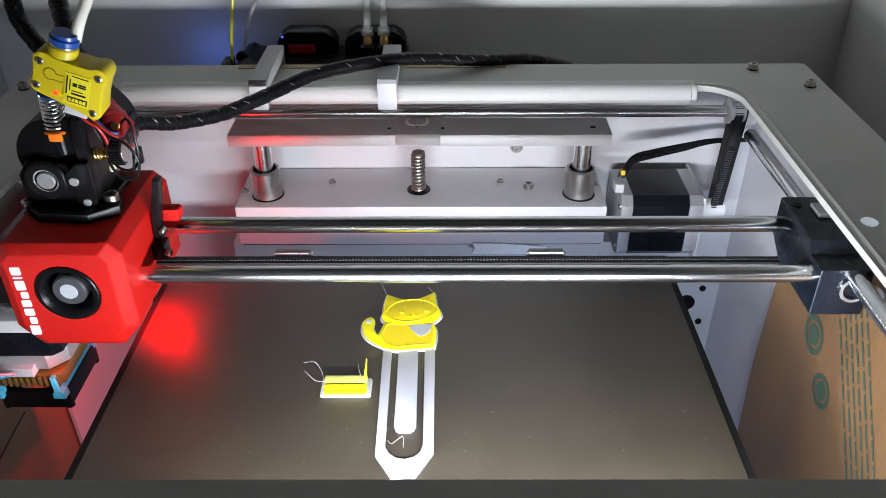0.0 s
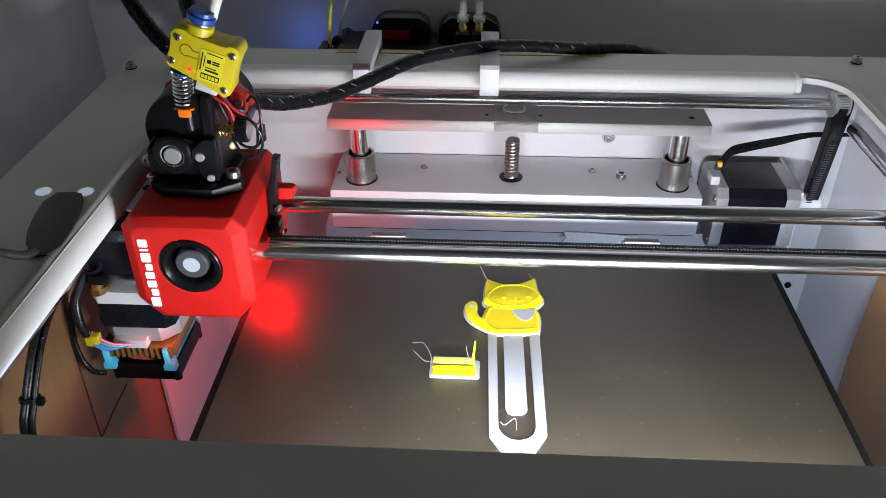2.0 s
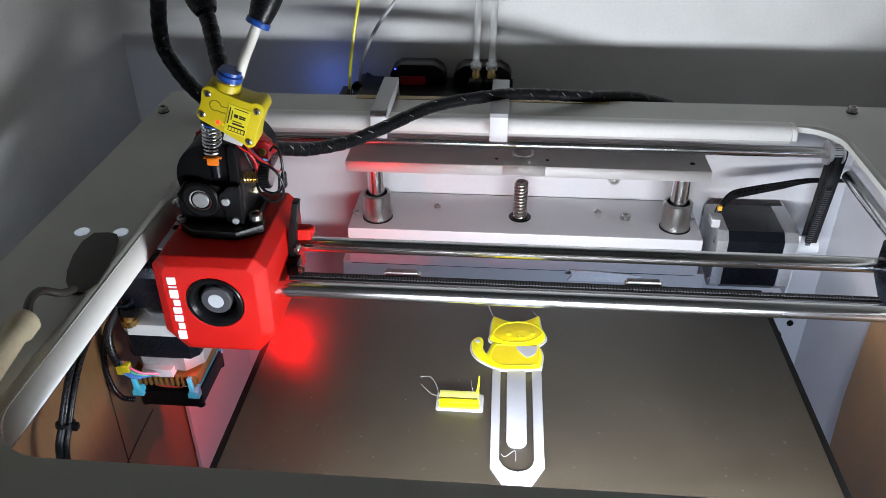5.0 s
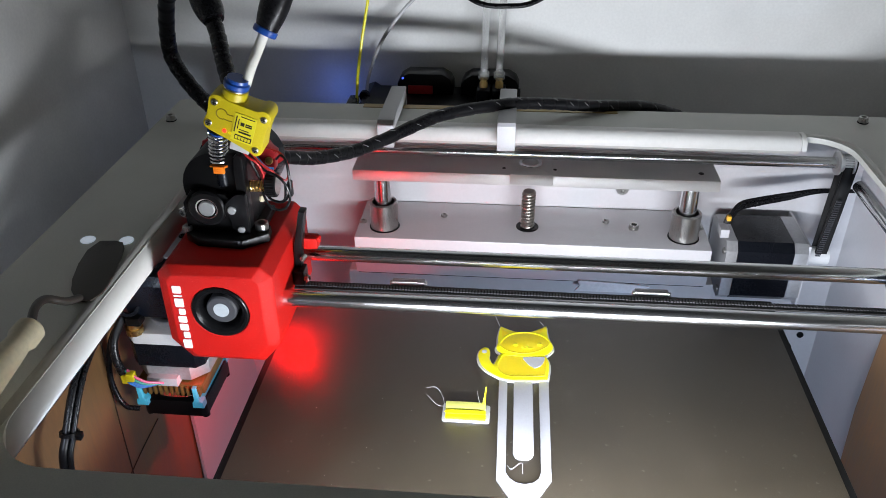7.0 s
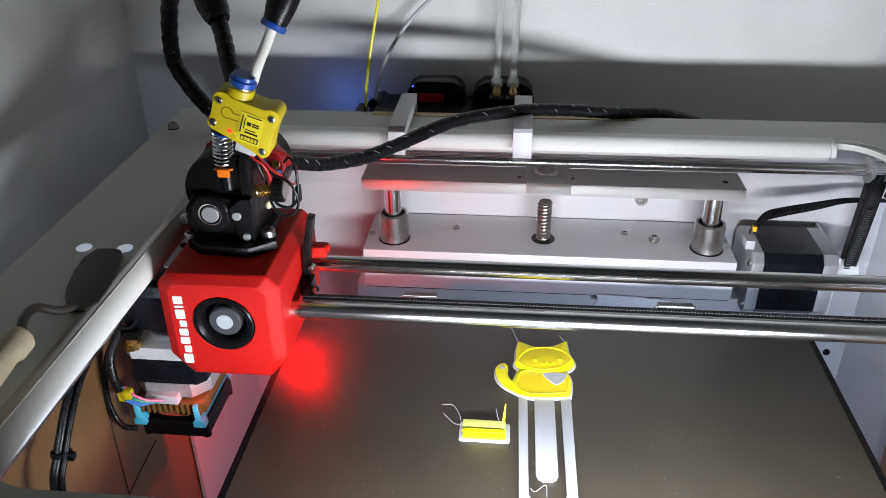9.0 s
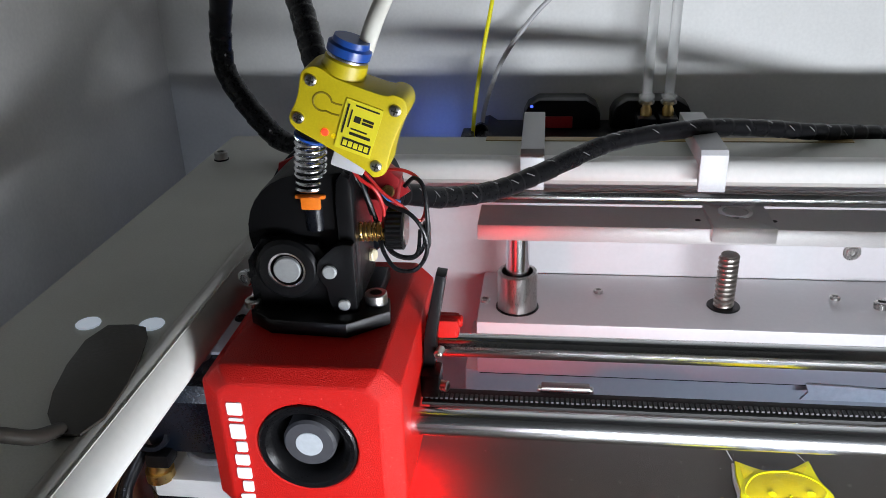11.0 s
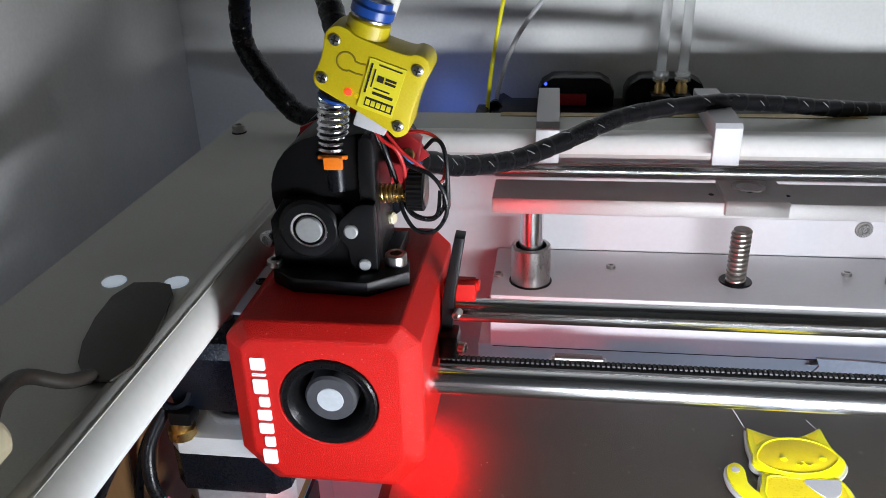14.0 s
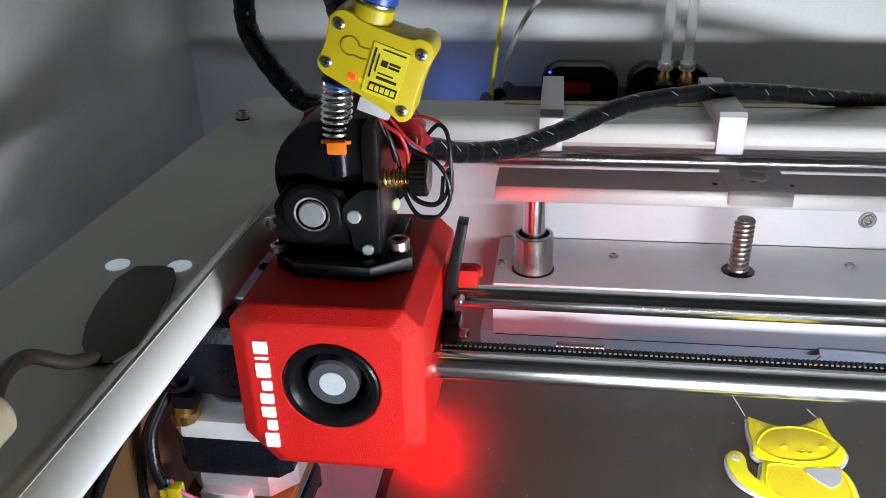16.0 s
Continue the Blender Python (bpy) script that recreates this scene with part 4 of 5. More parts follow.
hold(tube, part("tube", cable([(-0.1386, 0.2855, 0.1405), (-0.1358, 0.2880, 0.1480), (-0.1320, 0.2930, 0.1570), (-0.120, 0.300, 0.185), (-0.105, 0.31, 0.23)], 0.0021), TUBE),
     part("sleeve", cable([(-0.1298, 0.2944, 0.1612), (-0.1260, 0.2965, 0.1700), (-0.116, 0.302, 0.194), (-0.105, 0.31, 0.23)], lambda u: 0.0046 + 0.0014 * min(1.0, u * 3), 14), SLEEVE, None, "black sleeve"),
     part("sleeve_collar", rod((-0.1310, 0.2936, 0.1591), (-0.1298, 0.2944, 0.1614), 0.0050), BLUE, None, "blue collar"))
def stepped(r):
    """Overlapping turns of wrap along a cable."""
    return lambda u: r * (0.94 + 0.10 * ((u * 19) % 1.0))


for pts, r in (([(-0.152, 0.345, 0.086), (-0.180, 0.390, 0.0815), (-0.2022, 0.4062, 0.0818), (-0.2085, 0.4045, 0.0890), (-0.2165, 0.4065, 0.0986), (-0.2240, 0.4110, 0.1090), (-0.2240, 0.4097, 0.1205), (-0.2200, 0.4040, 0.1340), (-0.2130, 0.3950, 0.1480), (-0.2010, 0.3840, 0.1560), (-0.1900, 0.3740, 0.1570), (-0.1800, 0.3640, 0.1530)], 0.0044),
               ([(-0.150, 0.318, 0.1030), (-0.1545, 0.3220, 0.1120), (-0.1600, 0.3280, 0.1220), (-0.1642, 0.3343, 0.1280), (-0.1684, 0.3425, 0.1354), (-0.1730, 0.3520, 0.1430), (-0.1790, 0.3610, 0.1520), (-0.1880, 0.3690, 0.1680), (-0.1960, 0.3760, 0.200), (-0.200, 0.380, 0.24)], 0.0040)):
    c = thing("cable_bundle", pts[0], "black spiral-wrapped cable bundle rising behind the head", "cable", "cables rising from the head")
    hold(c, part("sleeve", cable(pts, stepped(r), 14, 16), SLEEVE))
    if r < 0.0044:
        hold(c, part("junction", cable([(-0.1748, 0.3555, 0.1470), (-0.1775, 0.3590, 0.1505), (-0.1815, 0.3635, 0.1560), (-0.1860, 0.3675, 0.1650)], lambda u: 0.0052 + 0.0020 * math.sin(math.pi * u), 14), SLEEVE, None, "thicker wrapped junction"))
trunk_pts = [(-0.152, 0.312, 0.0940), (-0.138, 0.328, 0.0890), (-0.128, 0.340, 0.0835), (-0.112, 0.357, 0.0800), (-0.0975, 0.371, 0.0812), (-0.070, 0.395, 0.0856), (-0.036, 0.4135, 0.0858), (-0.011, 0.425, 0.0826), (0.010, 0.432, 0.0792), (0.028, 0.440, 0.0764), (0.050, 0.450, 0.0722), (0.080, 0.462, 0.0600)]
trunk = thing("spiral_cable", (-0.04, 0.40, 0.074), "black spiral-wrapped cable trunk lying over the back edge", "cable")


def wrap_radius(u):
    return 0.0033 + 0.0003 * ((u * 34) % 1.0)


hold(trunk, part("core", cable(trunk_pts, wrap_radius, 14, 40), SLEEVE))
line = smooth_path(trunk_pts, 40)
# short pale streaks draw the glints in the gaps of the wrap
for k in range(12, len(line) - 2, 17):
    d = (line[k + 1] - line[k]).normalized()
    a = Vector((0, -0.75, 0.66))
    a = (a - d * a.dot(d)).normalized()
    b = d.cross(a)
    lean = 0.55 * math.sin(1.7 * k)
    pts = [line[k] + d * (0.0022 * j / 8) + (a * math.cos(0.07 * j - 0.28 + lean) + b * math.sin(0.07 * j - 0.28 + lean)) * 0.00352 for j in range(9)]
    hold(trunk, part("wrap_glint", cable(pts, 0.00018, 5, straight=True), WRAPGLINT, None, "pale glint drawn on the spiral wrap"))


# ---- loops of wire by the thumb wheel ----
wires = thing("sensor_wires", (-0.132, 0.292, 0.100), "loose red and black sensor wires looped beside the extruder", "wires")
for mat, r, pts in (
    (WIRER, 0.00065, [(-0.1435, 0.2850, 0.1165), (-0.1400, 0.2835, 0.1125), (-0.1360, 0.2835, 0.1100), (-0.1345, 0.2850, 0.1050), (-0.1350, 0.2860, 0.0995)]),
    (WIRER, 0.00055, [(-0.1410, 0.2860, 0.1150), (-0.1350, 0.2850, 0.1095), (-0.1300, 0.2850, 0.1060), (-0.1255, 0.2870, 0.1010), (-0.1240, 0.2880, 0.1060), (-0.1260, 0.2890, 0.1110), (-0.1320, 0.2920, 0.1120), (-0.1400, 0.2960, 0.1100)]),
    (SLEEVE, 0.00070, [(-0.1405, 0.2865, 0.1140), (-0.1340, 0.2850, 0.1070), (-0.1275, 0.2840, 0.1040), (-0.1242, 0.2840, 0.0990), (-0.1238, 0.2845, 0.0930), (-0.1270, 0.2850, 0.0880), (-0.1320, 0.2850, 0.0880), (-0.1352, 0.2860, 0.0920), (-0.1365, 0.2870, 0.0965)]),
    (SLEEVE, 0.00070, [(-0.1300, 0.2920, 0.1085), (-0.1270, 0.2890, 0.1110), (-0.1245, 0.2870, 0.1100), (-0.1235, 0.2860, 0.1040), (-0.1240, 0.2860, 0.0960), (-0.1275, 0.2860, 0.0910), (-0.1330, 0.2870, 0.0915), (-0.1362, 0.2880, 0.0960)]),
    (SLEEVE, 0.00065, [(-0.1360, 0.2885, 0.0960), (-0.1330, 0.2860, 0.0925), (-0.1290, 0.2850, 0.0915), (-0.1262, 0.2850, 0.0930), (-0.1255, 0.2860, 0.0990)]),
    (SLEEVE, 0.00075, [(-0.1415, 0.2880, 0.1130), (-0.1395, 0.2880, 0.1080), (-0.1380, 0.2890, 0.1020), (-0.1372, 0.2900, 0.0970)]),
    (SLEEVE, 0.00075, [(-0.1425, 0.2890, 0.1120), (-0.1402, 0.2900, 0.1070), (-0.1390, 0.2910, 0.1010)]),
    (WIREB, 0.00060, [(-0.1390, 0.2900, 0.1110), (-0.1345, 0.2890, 0.1065), (-0.1310, 0.2900, 0.1050)]),
):
    hold(wires, part("wire", cable([(x - 0.0018, y, z - 0.0036 * min(1.0, (0.120 - z) / 0.012)) for x, y, z in pts], r * 0.82, 8), mat))
hold(wires, part("splice", box(-0.1270, -0.1250, 0.2870, 0.2900, 0.0894, 0.0964, 0.0006), BLACK, None, "black heat-shrink splice"),
     part("standoff", rod((-0.1455, 0.3000, 0.0815), (-0.1424, 0.2990, 0.0817), 0.0018), IVORY, None, "pale plastic spacer"))
ear = thing("bracket_screw", (-0.1378, 0.2995, 0.1005), "small screw in the red bracket ear", "screw")
screw((-0.1378, 0.2998, 0.1005), (0, -1, 0.2), 0.0018, 0.0010, BRASS, ear)

# ---- along the back edge ----
cover = thing("lip_cover", (-0.02, 0.40, 0.0745), "long white plastic strip over the back lip", "strip")
COVER = [(0.4120, 0.0748), (0.4080, 0.0754), (0.4040, 0.0748), (0.4014, 0.0728), (0.4004, 0.0700), (0.4004, 0.0682), (0.4012, 0.0682), (0.4013, 0.0700), (0.4022, 0.0722), (0.4045, 0.0740), (0.4080, 0.0745)]
hold(cover, part("strip", prism(COVER, "x", -0.1780, 0.1262, 0.0002), STRIP),
     part("strip_foot", box(-0.1770, 0.1255, 0.4008, 0.4018, 0.0664, 0.0690, 0.0003), LIP, None, "grey lower edge of the strip"),
     part("strip_end", prism([(p, q) for p, q in COVER], "x", 0.1264, 0.1292, 0.0004), STRIP, None, "flared end of the strip"))
for x0, x1 in ((-0.1048, -0.0958), (-0.0390, -0.0290)):
    h = thing("hook_bracket", ((x0 + x1) / 2, 0.42, ZP), "white printed hook bracket over the back lip", "bracket", "hook brackets")
    hold(h, part("strap", prism([(0.4440, 0.0640), (0.4440, 0.0840), (0.3905, 0.0842), (0.3890, 0.0825), (0.3890, 0.0683), (0.3918, 0.0683), (0.3922, 0.0775), (0.4400, 0.0770), (0.4400, 0.0640)], "x", x0, x1, 0.0004), WHITEP))
tape = thing("tape_strip", (-0.05, 0.436, ZP), "thin amber tape strip on the back edge of the plate", "tape")
hold(tape, part("strip", box(-0.1210, 0.0300, 0.4335, 0.4388, ZP, ZP + 0.0004), TAPE))

unit = thing("filament_splitter", (-0.077, 0.46, 0.03), "black filament splitter unit fixed behind the printer", "splitter")


def lobe(x0, x1, z0, z1):
    c = 0.007
    return [(x0, z0), (x1, z0), (x1, z1 - c), (x1 - 0.002, z1 - 0.003), (x1 - c, z1), (x0 + c, z1), (x0 + 0.002, z1 - 0.003), (x0, z1 - c)]


hold(unit, part("body", prism([(-0.1270, 0.0300), (-0.0270, 0.0300), (-0.0270, 0.0680), (-0.1190, 0.0680), (-0.1230, 0.0705), (-0.1270, 0.0690)], "y", 0.4390, 0.4900, 0.0012), BLACK),
     part("lobe", prism(lobe(-0.1060, -0.0700, 0.0650, 0.0815), "y", 0.4740, 0.4890, 0.0015), BLACK),
     part("lobe", prism(lobe(-0.0650, -0.0280, 0.0650, 0.0815), "y", 0.4740, 0.4890, 0.0015), BLACK),
     part("window", box(-0.0990, -0.0830, 0.4725, 0.4741, 0.0685, 0.0740, 0.0005), REDM, None, "dark red window"),
     part("status_lamp", rod((-0.1022, 0.4738, 0.0787), (-0.1022, 0.4730, 0.0787), 0.0007), BLUELED, None, "tiny lit blue status lamp"),
     part("eyelet", lathe((-0.1255, 0.4650, 0.0700), (0, -1, 0), [(0, 0.0034), (0.003, 0.0034), (0.0036, 0.0028), (0.0036, 0.0014), (0.001, 0.0012), (0.001, 0)]), BLACKM, None, "black eyelet"))
for x in (-0.0502, -0.0405):
    hold(unit, part("block", box(x - 0.0042, x + 0.0042, 0.4600, 0.4739, 0.0660, 0.0765, 0.0008), BLACKM),
         part("fitting", lathe((x, 0.4670, 0.0764), (0, 0, 1), [(0, 0.0026), (0.003, 0.0026), (0.0045, 0.0018), (0.0062, 0.0016), (0.0062, 0)]), BRASS, None, "brass fitting"))
    hold(unit, part("collar", lathe((x, 0.4670, 0.0815), (0, 0, 1), [(0, 0.0026), (0.0004, 0.0036), (0.0016, 0.0036), (0.0018, 0.0028), (0.0030, 0.0028), (0.0032, 0.0036), (0.0044, 0.0036), (0.0046, 0.0024)]), CLEAR, None, "clear plastic collar"))
    t = thing("clear_tube", (x, 0.467, 0.084), "clear plastic tube rising from a brass fitting", "tube", "clear tubes")
    hold(t, part("tube", cable([(x, 0.4670, 0.0845), (x + 0.0004, 0.4690, 0.105), (x + 0.0012, 0.4720, 0.130), (x + 0.003, 0.476, 0.170), (x + 0.006, 0.48, 0.24)], 0.0023), CLEAR))
for name, label, mat, r, pts in (
    ("filament", "thin yellow filament rising behind the printer", CLEARY, 0.0009, [(-0.1290, 0.4500, 0.0600), (-0.1270, 0.4520, 0.0850), (-0.1235, 0.4550, 0.1080), (-0.1185, 0.4590, 0.1350), (-0.110, 0.465, 0.190), (-0.100, 0.47, 0.25)]),
    ("filament", "thin white filament curving up behind the printer", WHITEP, 0.0011, [(-0.1262, 0.4680, 0.0600), (-0.1245, 0.4720, 0.0770), (-0.1180, 0.4780, 0.0960), (-0.1075, 0.4830, 0.1120), (-0.0920, 0.4870, 0.1280), (-0.060, 0.490, 0.150), (0.0, 0.491, 0.175)])):
    fil = thing(name, pts[0], label, "filament", "filaments")
    hold(fil, part("strand", cable(pts, r, 8), mat))
loop = thing("hanging_cable", (-0.0333, 0.260, 0.1805), "thin black cable hanging in a shallow loop over the printer", "cable")
hold(loop, part("sleeve", cable([(-0.075, 0.275, 0.230), (-0.060, 0.266, 0.195), (-0.0458, 0.260, 0.1826), (-0.0333, 0.260, 0.1805), (-0.0225, 0.260, 0.1830), (-0.008, 0.264, 0.194), (0.010, 0.275, 0.230)], 0.0009, 10), SLEEVE))
guard = thing("filament_guide", (-0.131, 0.45, 0.06), "small black filament guide at the back edge", "guide")
hold(guard, part("block", box(-0.1330, -0.1275, 0.4392, 0.4560, 0.0560, 0.0735, 0.0010), BLACKM))

# ---- cables at the side of the chamber ----
for k, (dx, r) in enumerate(((0.0, 0.0019), (0.0030, 0.0011))):
    c = thing("side_cable", (-0.2045 + dx, 0.198, 0.02), "black cable running down the side of the chamber", "cable", "side cables")
    hold(c, part("sleeve", cable([(-0.2030 + dx, 0.262, 0.0500), (-0.2035 + dx, 0.236, 0.0450), (-0.2040 + dx, 0.220, 0.0370), (-0.2045 + dx, 0.2050, 0.0210), (-0.2050 + dx, 0.198, 0.006), (-0.2060 + dx, 0.197, -0.050), (-0.2060 + dx, 0.197, -0.298)], r), SLEEVE))
tie = thing("cable_tie", (-0.202, 0.198, 0.0255), "black cable tie round the side cables", "cable tie")
hold(tie, part("loop", lathe((-0.2032, 0.2056, 0.0225), (0, -0.4, -1), [(0, 0.0034), (0, 0.0039), (0.0018, 0.0039), (0.0018, 0.0034), (0, 0.0034)], 20), BLACK),
     part("lock", box(-0.1998, -0.1975, 0.2030, 0.2060, 0.0200, 0.0228, 0.0005), BLACK))
mw = thing("gantry_motor_cable", (-0.205, 0.262, 0.006), "motor cable with coloured wires and a yellow plug", "cable")
hold(mw, part("sleeve", cable([(-0.2070, 0.270, 0.0330), (-0.2110, 0.264, 0.0230), (-0.2100, 0.260, 0.0140), (-0.2070, 0.258, 0.0080)], 0.0020), SLEEVE),
     part("loop", cable([(-0.2080, 0.272, 0.0310), (-0.2150, 0.268, 0.0200), (-0.2175, 0.264, 0.0040), (-0.2160, 0.262, -0.0080), (-0.2120, 0.261, -0.0150), (-0.2060, 0.262, -0.0170)], 0.0013), SLEEVE),
     part("plug", box(-0.2080, -0.2045, 0.2560, 0.2600, 0.0035, 0.0085, 0.0008), YELLOW, None, "yellow plug"),
     part("plug", box(-0.2050, -0.2012, 0.2550, 0.2590, 0.0055, 0.0100, 0.0008), YELLOW, None, "yellow plug"))
for mat, d in ((WIREB, 0.0), (WIREG, 0.0012), (WIREP, 0.0024), (WIREB, -0.0010)):
    hold(mw, part("wire", cable([(-0.2075 + d, 0.2585, 0.0100), (-0.2040 + d, 0.2565, 0.0060 + d), (-0.1990 + d, 0.2575, 0.0020 + d), (-0.1930 + d, 0.2615, 0.0000 + d * 0.3)], 0.0006, 7), mat))
idl = thing("belt_pulley", (-0.2030, 0.268, 0.0265), "brass and black belt pulley above the motor", "pulley")
hold(idl, part("core", lathe((-0.2025, 0.2690, 0.0245), (0, 0, 1), [(0, 0), (0, 0.0040), (0.003, 0.0040), (0.003, 0.0030), (0.007, 0.0030), (0.007, 0)]), BRASS),
     part("cap", box(-0.2045, -0.1975, 0.2655, 0.2720, 0.0300, 0.0345, 0.0012), BLACK),
     part("ring", lathe((-0.2025, 0.2690, 0.0400), (0.2, -1, 0.3), [(0, 0.0050), (0.001, 0.0054), (0.002, 0.0050), (0.002, 0.0038), (0, 0.0038), (0, 0.0050)]), BLACKM))

# ---- spatula on the plate ----
spat = thing("spatula", (-0.197, 0.245, ZP), "dark steel palette knife with an ivory handle lying on the plate", "spatula")
blade = [(-0.2066, 0.2668), (-0.2000, 0.2675), (-0.1962, 0.2664), (-0.1936, 0.2620), (-0.1908, 0.2520), (-0.1886, 0.2410), (-0.1876, 0.2290), (-0.1898, 0.2228), (-0.1950, 0.2222), (-0.2008, 0.2292), (-0.2042, 0.2369), (-0.2072, 0.2480), (-0.2086, 0.2590)]
hold(spat, part("blade", prism(blade, "z", ZP + 0.0006, ZP + 0.0014, 0.0002), BLADE, None, "dark steel blade"),
     part("shank", cable([(-0.1945, 0.2240, ZP + 0.0014), (-0.1955, 0.2165, ZP + 0.0050), (-0.1980, 0.2090, ZP + 0.0110), (-0.1960, 0.1990, ZP + 0.0135), (-0.1918, 0.1890, ZP + 0.0126)], 0.0016), BLADE, None, "bent steel shank"),
     part("handle", lathe((-0.1922, 0.1907, ZP + 0.0126), (-0.08, -1, -0.10), [(0, 0), (0, 0.0042), (0.0010, 0.0050), (0.0060, 0.0052), (0.0085, 0.0042), (0.0120, 0.0046), (0.030, 0.0062), (0.060, 0.0066), (0.085, 0.0056), (0.090, 0.0040), (0.090, 0)], 24), IVORY, None, "aged ivory plastic handle"))

# ---- printed pieces on the bed ----
book = thing("bookmark", (-0.020, 0.26, 0.0), "white and yellow printed bookmark lying flat on the bed", "bookmark")


def clip_ring():
    """The long loop of the clip with its pointed end."""
    outer = [(-0.0322, 0.2860), (-0.0312, 0.2145), (-0.0246, 0.2036), (-0.0152, 0.2041), (-0.0086, 0.2158), (-0.0088, 0.2860)]
    inner = [(-0.0282, 0.2860), (-0.0275, 0.2190), (-0.0258, 0.2158), (-0.0232, 0.2137), (-0.0196, 0.2130), (-0.0160, 0.2142), (-0.0138, 0.2166), (-0.0129, 0.2200), (-0.0134, 0.2860)]
    return outer + inner[::-1]


tongue = [(-0.0164, 0.2860), (-0.0251, 0.2860), (-0.0247, 0.2300), (-0.0238, 0.2277), (-0.0220, 0.2266), (-0.0182, 0.2268), (-0.0166, 0.2280), (-0.0158, 0.2300)]
torso = flowing([(-0.0316, 0.2952), (-0.0338, 0.2905), (-0.0352, 0.2850), (-0.0334, 0.2795), (-0.0302, 0.2768), (-0.0251, 0.2760), (-0.0170, 0.2766), (-0.0090, 0.2778), (-0.0090, 0.2778), (-0.0080, 0.2873), (-0.0094, 0.2936), (-0.0130, 0.2962), (-0.0220, 0.2962)])
crown = flowing([(-0.0328, 0.3166), (-0.0328, 0.3166), (-0.0255, 0.3128), (-0.0205, 0.3130), (-0.0161, 0.3137), (-0.0090, 0.3186), (-0.0090, 0.3186), (-0.0082, 0.3090), (-0.0060, 0.3023), (-0.0074, 0.2984), (-0.0108, 0.2952), (-0.0170, 0.2934), (-0.0240, 0.2936), (-0.0316, 0.2957), (-0.0344, 0.2990), (-0.0338, 0.3030), (-0.0338, 0.3091)])
curl = flowing([(-0.0305, 0.2772), (-0.0345, 0.2793), (-0.0392, 0.2832), (-0.0420, 0.2876), (-0.0431, 0.2928), (-0.0424, 0.2970), (-0.0401, 0.2994), (-0.0381, 0.2987), (-0.0371, 0.2960), (-0.0372, 0.2910), (-0.0358, 0.2872), (-0.0340, 0.2850)])


def grown(line, d):
    cx, cy = sum(p[0] for p in line) / len(line), sum(p[1] for p in line) / len(line)
    return [(x + d * (x - cx) / math.hypot(x - cx, y - cy), y + d * (y - cy) / math.hypot(x - cx, y - cy)) for x, y in line]


hold(book, part("clip_loop", prism(clip_ring(), "z", 0.0, 0.0011, 0.0002), BOOKW),
     part("tongue", prism(tongue, "z", 0.0001, 0.0012, 0.0002), BOOKW))
for shape, h, nm in ((torso, 0.0024, "lower_plaque"), (crown, 0.0029, "upper_plaque"), (curl, 0.0023, "side_plaque")):
    under = part(nm + "_base", prism(grown(shape, 0.0006), "z", 0.0002, 0.0013 + (h - 0.0023) * 0.3, 0.0002), WHITEP, None, "white base layer")
    over = part(nm, prism(grown(shape, -0.0003), "z", 0.0014, h, 0.0003), CLEARY, None, "yellow printed layer")
    hold(book, under, over)
inner_oval = flowing([(-0.0324, 0.3022), (-0.0292, 0.3079), (-0.0247, 0.3108), (-0.0171, 0.3116), (-0.0106, 0.3088), (-0.0080, 0.3030), (-0.0138, 0.2968), (-0.0214, 0.2948), (-0.0281, 0.2959), (-0.0318, 0.2990)])
inner_torso = flowing([(-0.0302, 0.2935), (-0.0322, 0.2898), (-0.0333, 0.2850), (-0.0318, 0.2806), (-0.0292, 0.2784), (-0.0251, 0.2776), (-0.0104, 0.2793), (-0.0104, 0.2793), (-0.0098, 0.2870), (-0.0108, 0.2925), (-0.0214, 0.2932)])


def bead(line, z, r):
    return cable([(x, y, z) for x, y in line] + [(line[0][0], line[0][1], z)], r, 6, straight=True)


def dome(x, y, z, r, h):
    return lathe((x, y, z), (0, 0, 1), [(0, r), (h * 0.6, r * 0.8), (h, r * 0.35), (h, 0)], 16)


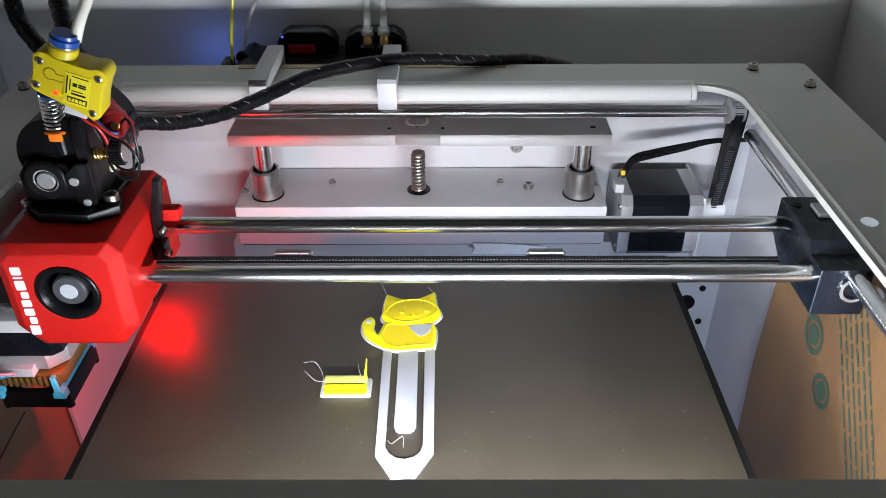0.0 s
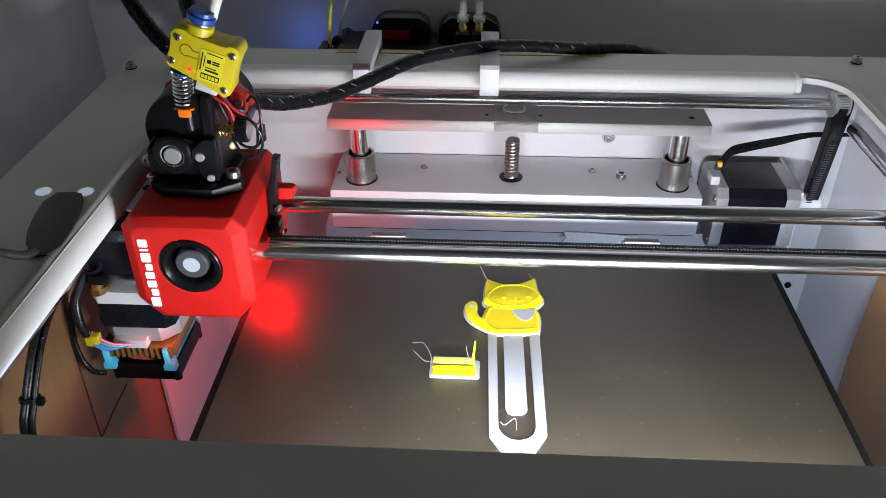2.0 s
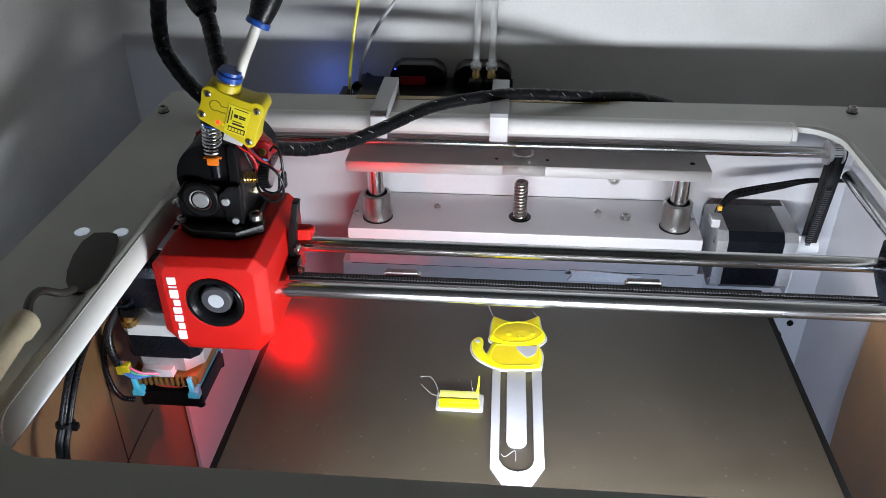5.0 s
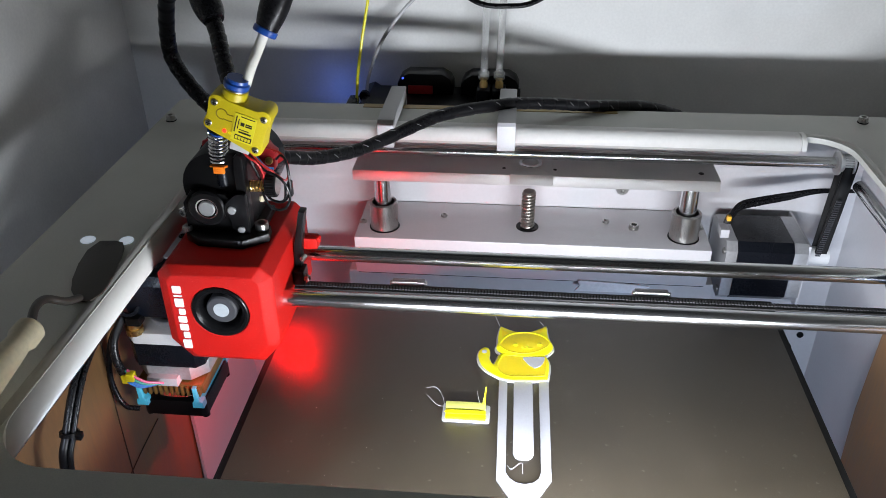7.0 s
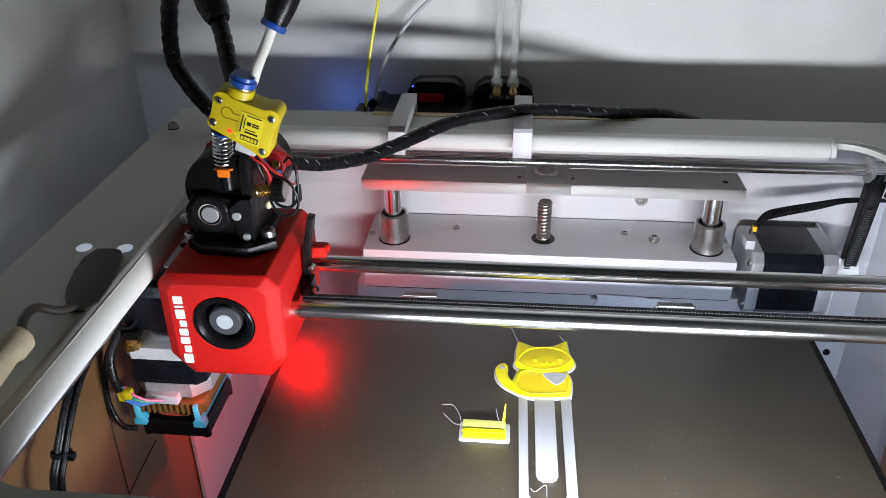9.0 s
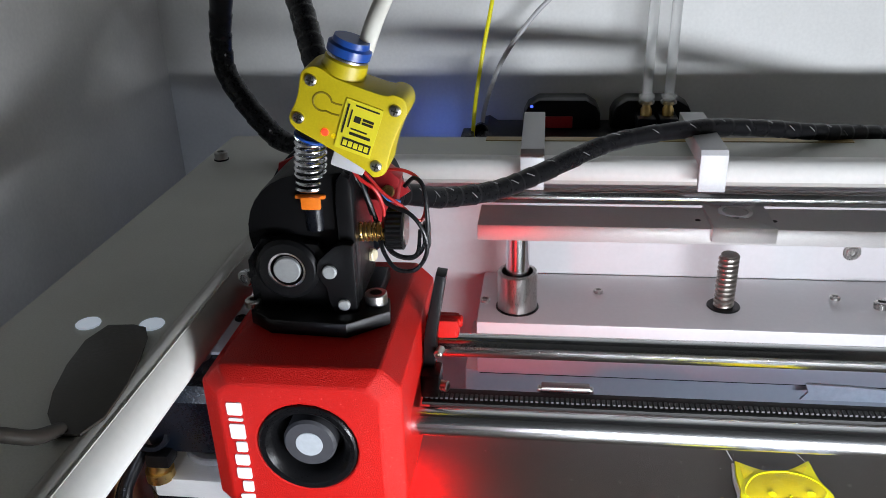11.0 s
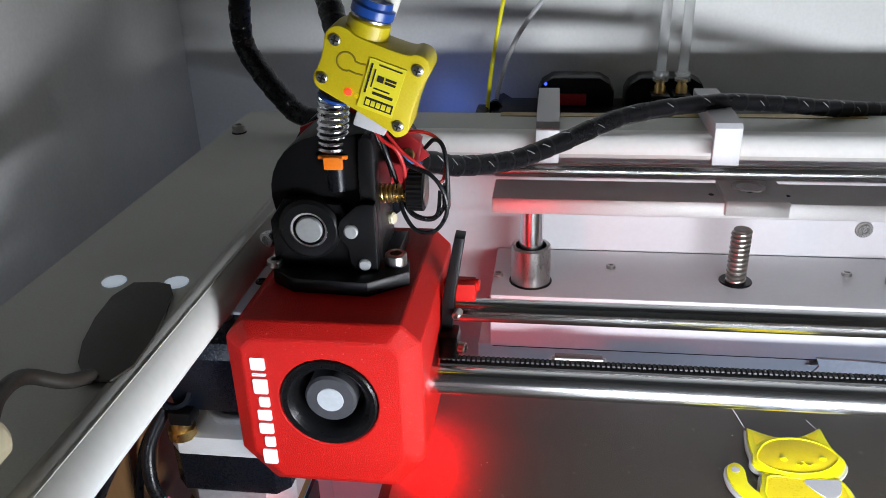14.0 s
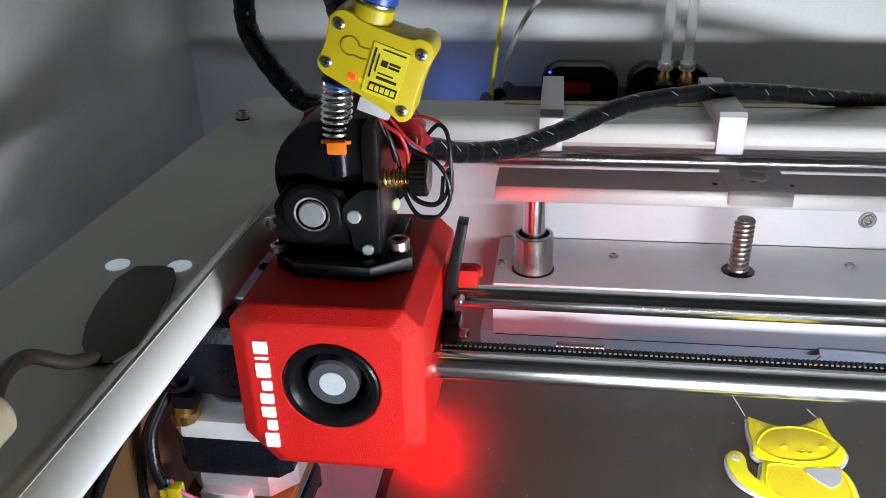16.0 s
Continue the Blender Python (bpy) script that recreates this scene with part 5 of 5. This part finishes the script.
hold(book, part("oval_panel", prism(inner_oval, "z", 0.0029, 0.0031, 0.0001), AMBER, None, "amber oval panel"),
     part("oval_rim", bead(inner_oval, 0.0030, 0.00035), CLEARY, None, "raised yellow rim"),
     part("torso_panel", prism(inner_torso, "z", 0.0024, 0.0025), AMBER, None, "amber inner panel"),
     part("torso_rim", bead(inner_torso, 0.0025, 0.0003), CLEARY, None, "raised yellow rim"),
     part("knob", dome(-0.0247, 0.3014, 0.0031, 0.0012, 0.0005), CLEARY),
     part("knob", dome(-0.0128, 0.3024, 0.0031, 0.0012, 0.0005), CLEARY),
     part("knob", dome(-0.0192, 0.3004, 0.0031, 0.0006, 0.0003), CLEARY),
     part("curved_line", cable([(-0.0214, 0.2992, 0.0031), (-0.0202, 0.2984, 0.0032), (-0.0190, 0.2993, 0.0032), (-0.0178, 0.2985, 0.0032), (-0.0164, 0.2995, 0.0031)], 0.00025, 6), CLEARY),
     part("corner_panel", prism([(-0.0317, 0.3135), (-0.0282, 0.3108), (-0.0316, 0.3076)], "z", 0.0029, 0.0030), AMBER),
     part("corner_panel", prism([(-0.0106, 0.3156), (-0.0150, 0.3130), (-0.0128, 0.3112)], "z", 0.0029, 0.0030), AMBER),
     part("white_patch", prism(flowing([(-0.0207, 0.2922), (-0.0190, 0.2880), (-0.0164, 0.2852), (-0.0149, 0.2846), (-0.0118, 0.2874), (-0.0104, 0.2926), (-0.0130, 0.2930)]), "z", 0.0024, 0.0028), WHITEP, None, "white inlay"),
     part("white_patch", prism([(-0.0400 + 0.0013 * math.cos(radians(a)), 0.2957 + 0.0013 * math.sin(radians(a))) for a in range(0, 360, 30)], "z", 0.0023, 0.0025), WHITEP, None, "white inlay"))
clip = thing("test_print", (-0.046, 0.2525, 0.0), "small yellow test print on a white base with loose strings", "print")
hold(clip, part("base", prism(rounded(-0.0568, -0.0354, 0.2472, 0.2585, 0.0012, 3), "z", 0.0, 0.0009, 0.0002), BOOKW, None, "white base layer"),
     part("bar", box(-0.0552, -0.0372, 0.2482, 0.2532, 0.0009, 0.0024, 0.0004), CLEARY),
     part("back_block", box(-0.0555, -0.0374, 0.2534, 0.2580, 0.0009, 0.0030, 0.0004), PALEY, None, "pale see-through yellow block"),
     part("ridge", prism([(-0.0558, 0.2508), (-0.0540, 0.2522), (-0.0374, 0.2522), (-0.0374, 0.2500), (-0.0540, 0.2495)], "z", 0.0026, 0.0034, 0.0003), CLEARY),
     part("spike", cable([(-0.0385, 0.2570, 0.0020), (-0.0380, 0.2585, 0.0060), (-0.0376, 0.2600, 0.0105)], lambda u: 0.0006 * (1 - u) + 0.0002, 6), CLEARY, None, "thin yellow spike"))
for pts in ([(-0.0560, 0.2540, 0.0030), (-0.0590, 0.2530, 0.0045), (-0.0620, 0.2550, 0.0060), (-0.0640, 0.2570, 0.0065)],
            [(-0.0560, 0.2560, 0.0020), (-0.0575, 0.2600, 0.0040), (-0.0605, 0.2630, 0.0060), (-0.0650, 0.2625, 0.0062)],
            [(-0.0395, 0.2560, 0.0020), (-0.0410, 0.2590, 0.0050), (-0.0415, 0.2615, 0.0065)]):
    hold(clip, part("string", cable(pts, 0.00008, 5), WHITEP))
for pts in ([(-0.0330, 0.3175, 0.0020), (-0.0350, 0.3215, 0.0040), (-0.0370, 0.3250, 0.0060)], [(-0.0100, 0.3185, 0.0020), (-0.0125, 0.3220, 0.0030)],
            [(-0.0268, 0.2230, 0.0004), (-0.0250, 0.2210, 0.0008), (-0.0210, 0.2245, 0.0010), (-0.0205, 0.2190, 0.0006)]):
    hold(book, part("string", cable(pts, 0.00012, 5), WHITEP))

# print on the cardboard, unreadable
pr = thing("cardboard_print", (0.1688, 0.24, -0.02), "green rings and unreadable dark print on the cardboard", "print")


def ring_mark(y, z, ry, rz):
    n = 28
    own = bmesh.new()
    rows = [[own.verts.new((0.1687, y + ry * s * math.cos(2 * math.pi * k / n), z + rz * s * math.sin(2 * math.pi * k / n))) for k in range(n)] for s in (1.0, 0.72)]
    for k in range(n):
        own.faces.new((rows[0][k], rows[0][(k + 1) % n], rows[1][(k + 1) % n], rows[1][k]))
    own.faces.new([own.verts.new((0.1687, y + ry * 0.55 * math.cos(2 * math.pi * k / n), z + rz * 0.55 * math.sin(2 * math.pi * k / n))) for k in range(n)])
    return own


def slant_bar(p, along, across, length, width):
    own = bmesh.new()
    p, a, c = Vector(p), Vector(along).normalized(), Vector(across).normalized()
    own.faces.new([own.verts.new((0.1687, q.x, q.y)) for q in (p, p + a * length, p + a * length + c * width, p + c * width)])
    return own


hold(pr, part("ring", ring_mark(0.294, -0.0045, 0.0095, 0.0095), PRINTG), part("ring", ring_mark(0.2745, -0.0220, 0.0083, 0.0083), PRINTG))
rng = random.Random(4)
for k in range(6):
    p = Vector((0.2830 - 0.0035 * k, 0.0230 + 0.0030 * k))
    s = 0.0
    while s < 0.075:
        w = rng.uniform(0.004, 0.011)
        hold(pr, part("print_bar", slant_bar(p + Vector((-0.61, -0.79)) * s, (-0.61, -0.79), (-0.79, 0.61), w, 0.0014), PRINTG))
        s += w + 0.0018

# screws on the inside back panel, dust on the bed
for x, z in ((0.0385, 0.0235),):
    w = thing("panel_screw", (x, 0.4365, z), "small bright screw in the white back panel", "screw", "panel screws")
    screw((x, 0.4365, z), (0, -1, 0), 0.0028, 0.0016, STEEL, w)
    hold(w, part("washer", rod((x, 0.4365, z), (x, 0.4359, z), 0.0038), STEEL))
for x, z, r in ((0.1674, -0.0812, 0.0022), (0.1691, -0.1091, 0.0022), (0.1580, -0.0930, 0.0060)):
    w = thing("panel_plug", (x, 0.4365, z), "black plastic plug in the white back panel", "plug", "dark plugs of the panel")
    hold(w, part("cap", lathe((x, 0.4364, z), (0, -1, 0), [(0, r), (0.0010, r), (0.0014, r * 0.8), (0.0014, 0)], 18), BLACK))


def dust_mesh():
    own = bmesh.new()
    r = random.Random(11)
    for _ in range(70):
        x, y, s = r.uniform(-0.135, 0.100), r.uniform(0.205, 0.345), r.uniform(0.00008, 0.00024)
        a = r.uniform(0, 6.28)
        v = [own.verts.new((x + s * math.cos(a + b) * (1 + 0.8 * (k % 2)), y + s * math.sin(a + b), 0.0)) for k, b in enumerate((0, 2.1, 4.2))]
        top = own.verts.new((x, y, s * 0.8))
        own.faces.new(v)
        for k in range(3):
            own.faces.new((v[k], v[(k + 1) % 3], top))
    return own


tagged(part("dust", dust_mesh(), WHITEP), "scattered white specks of dust on the bed", "dust", kind="stuff")
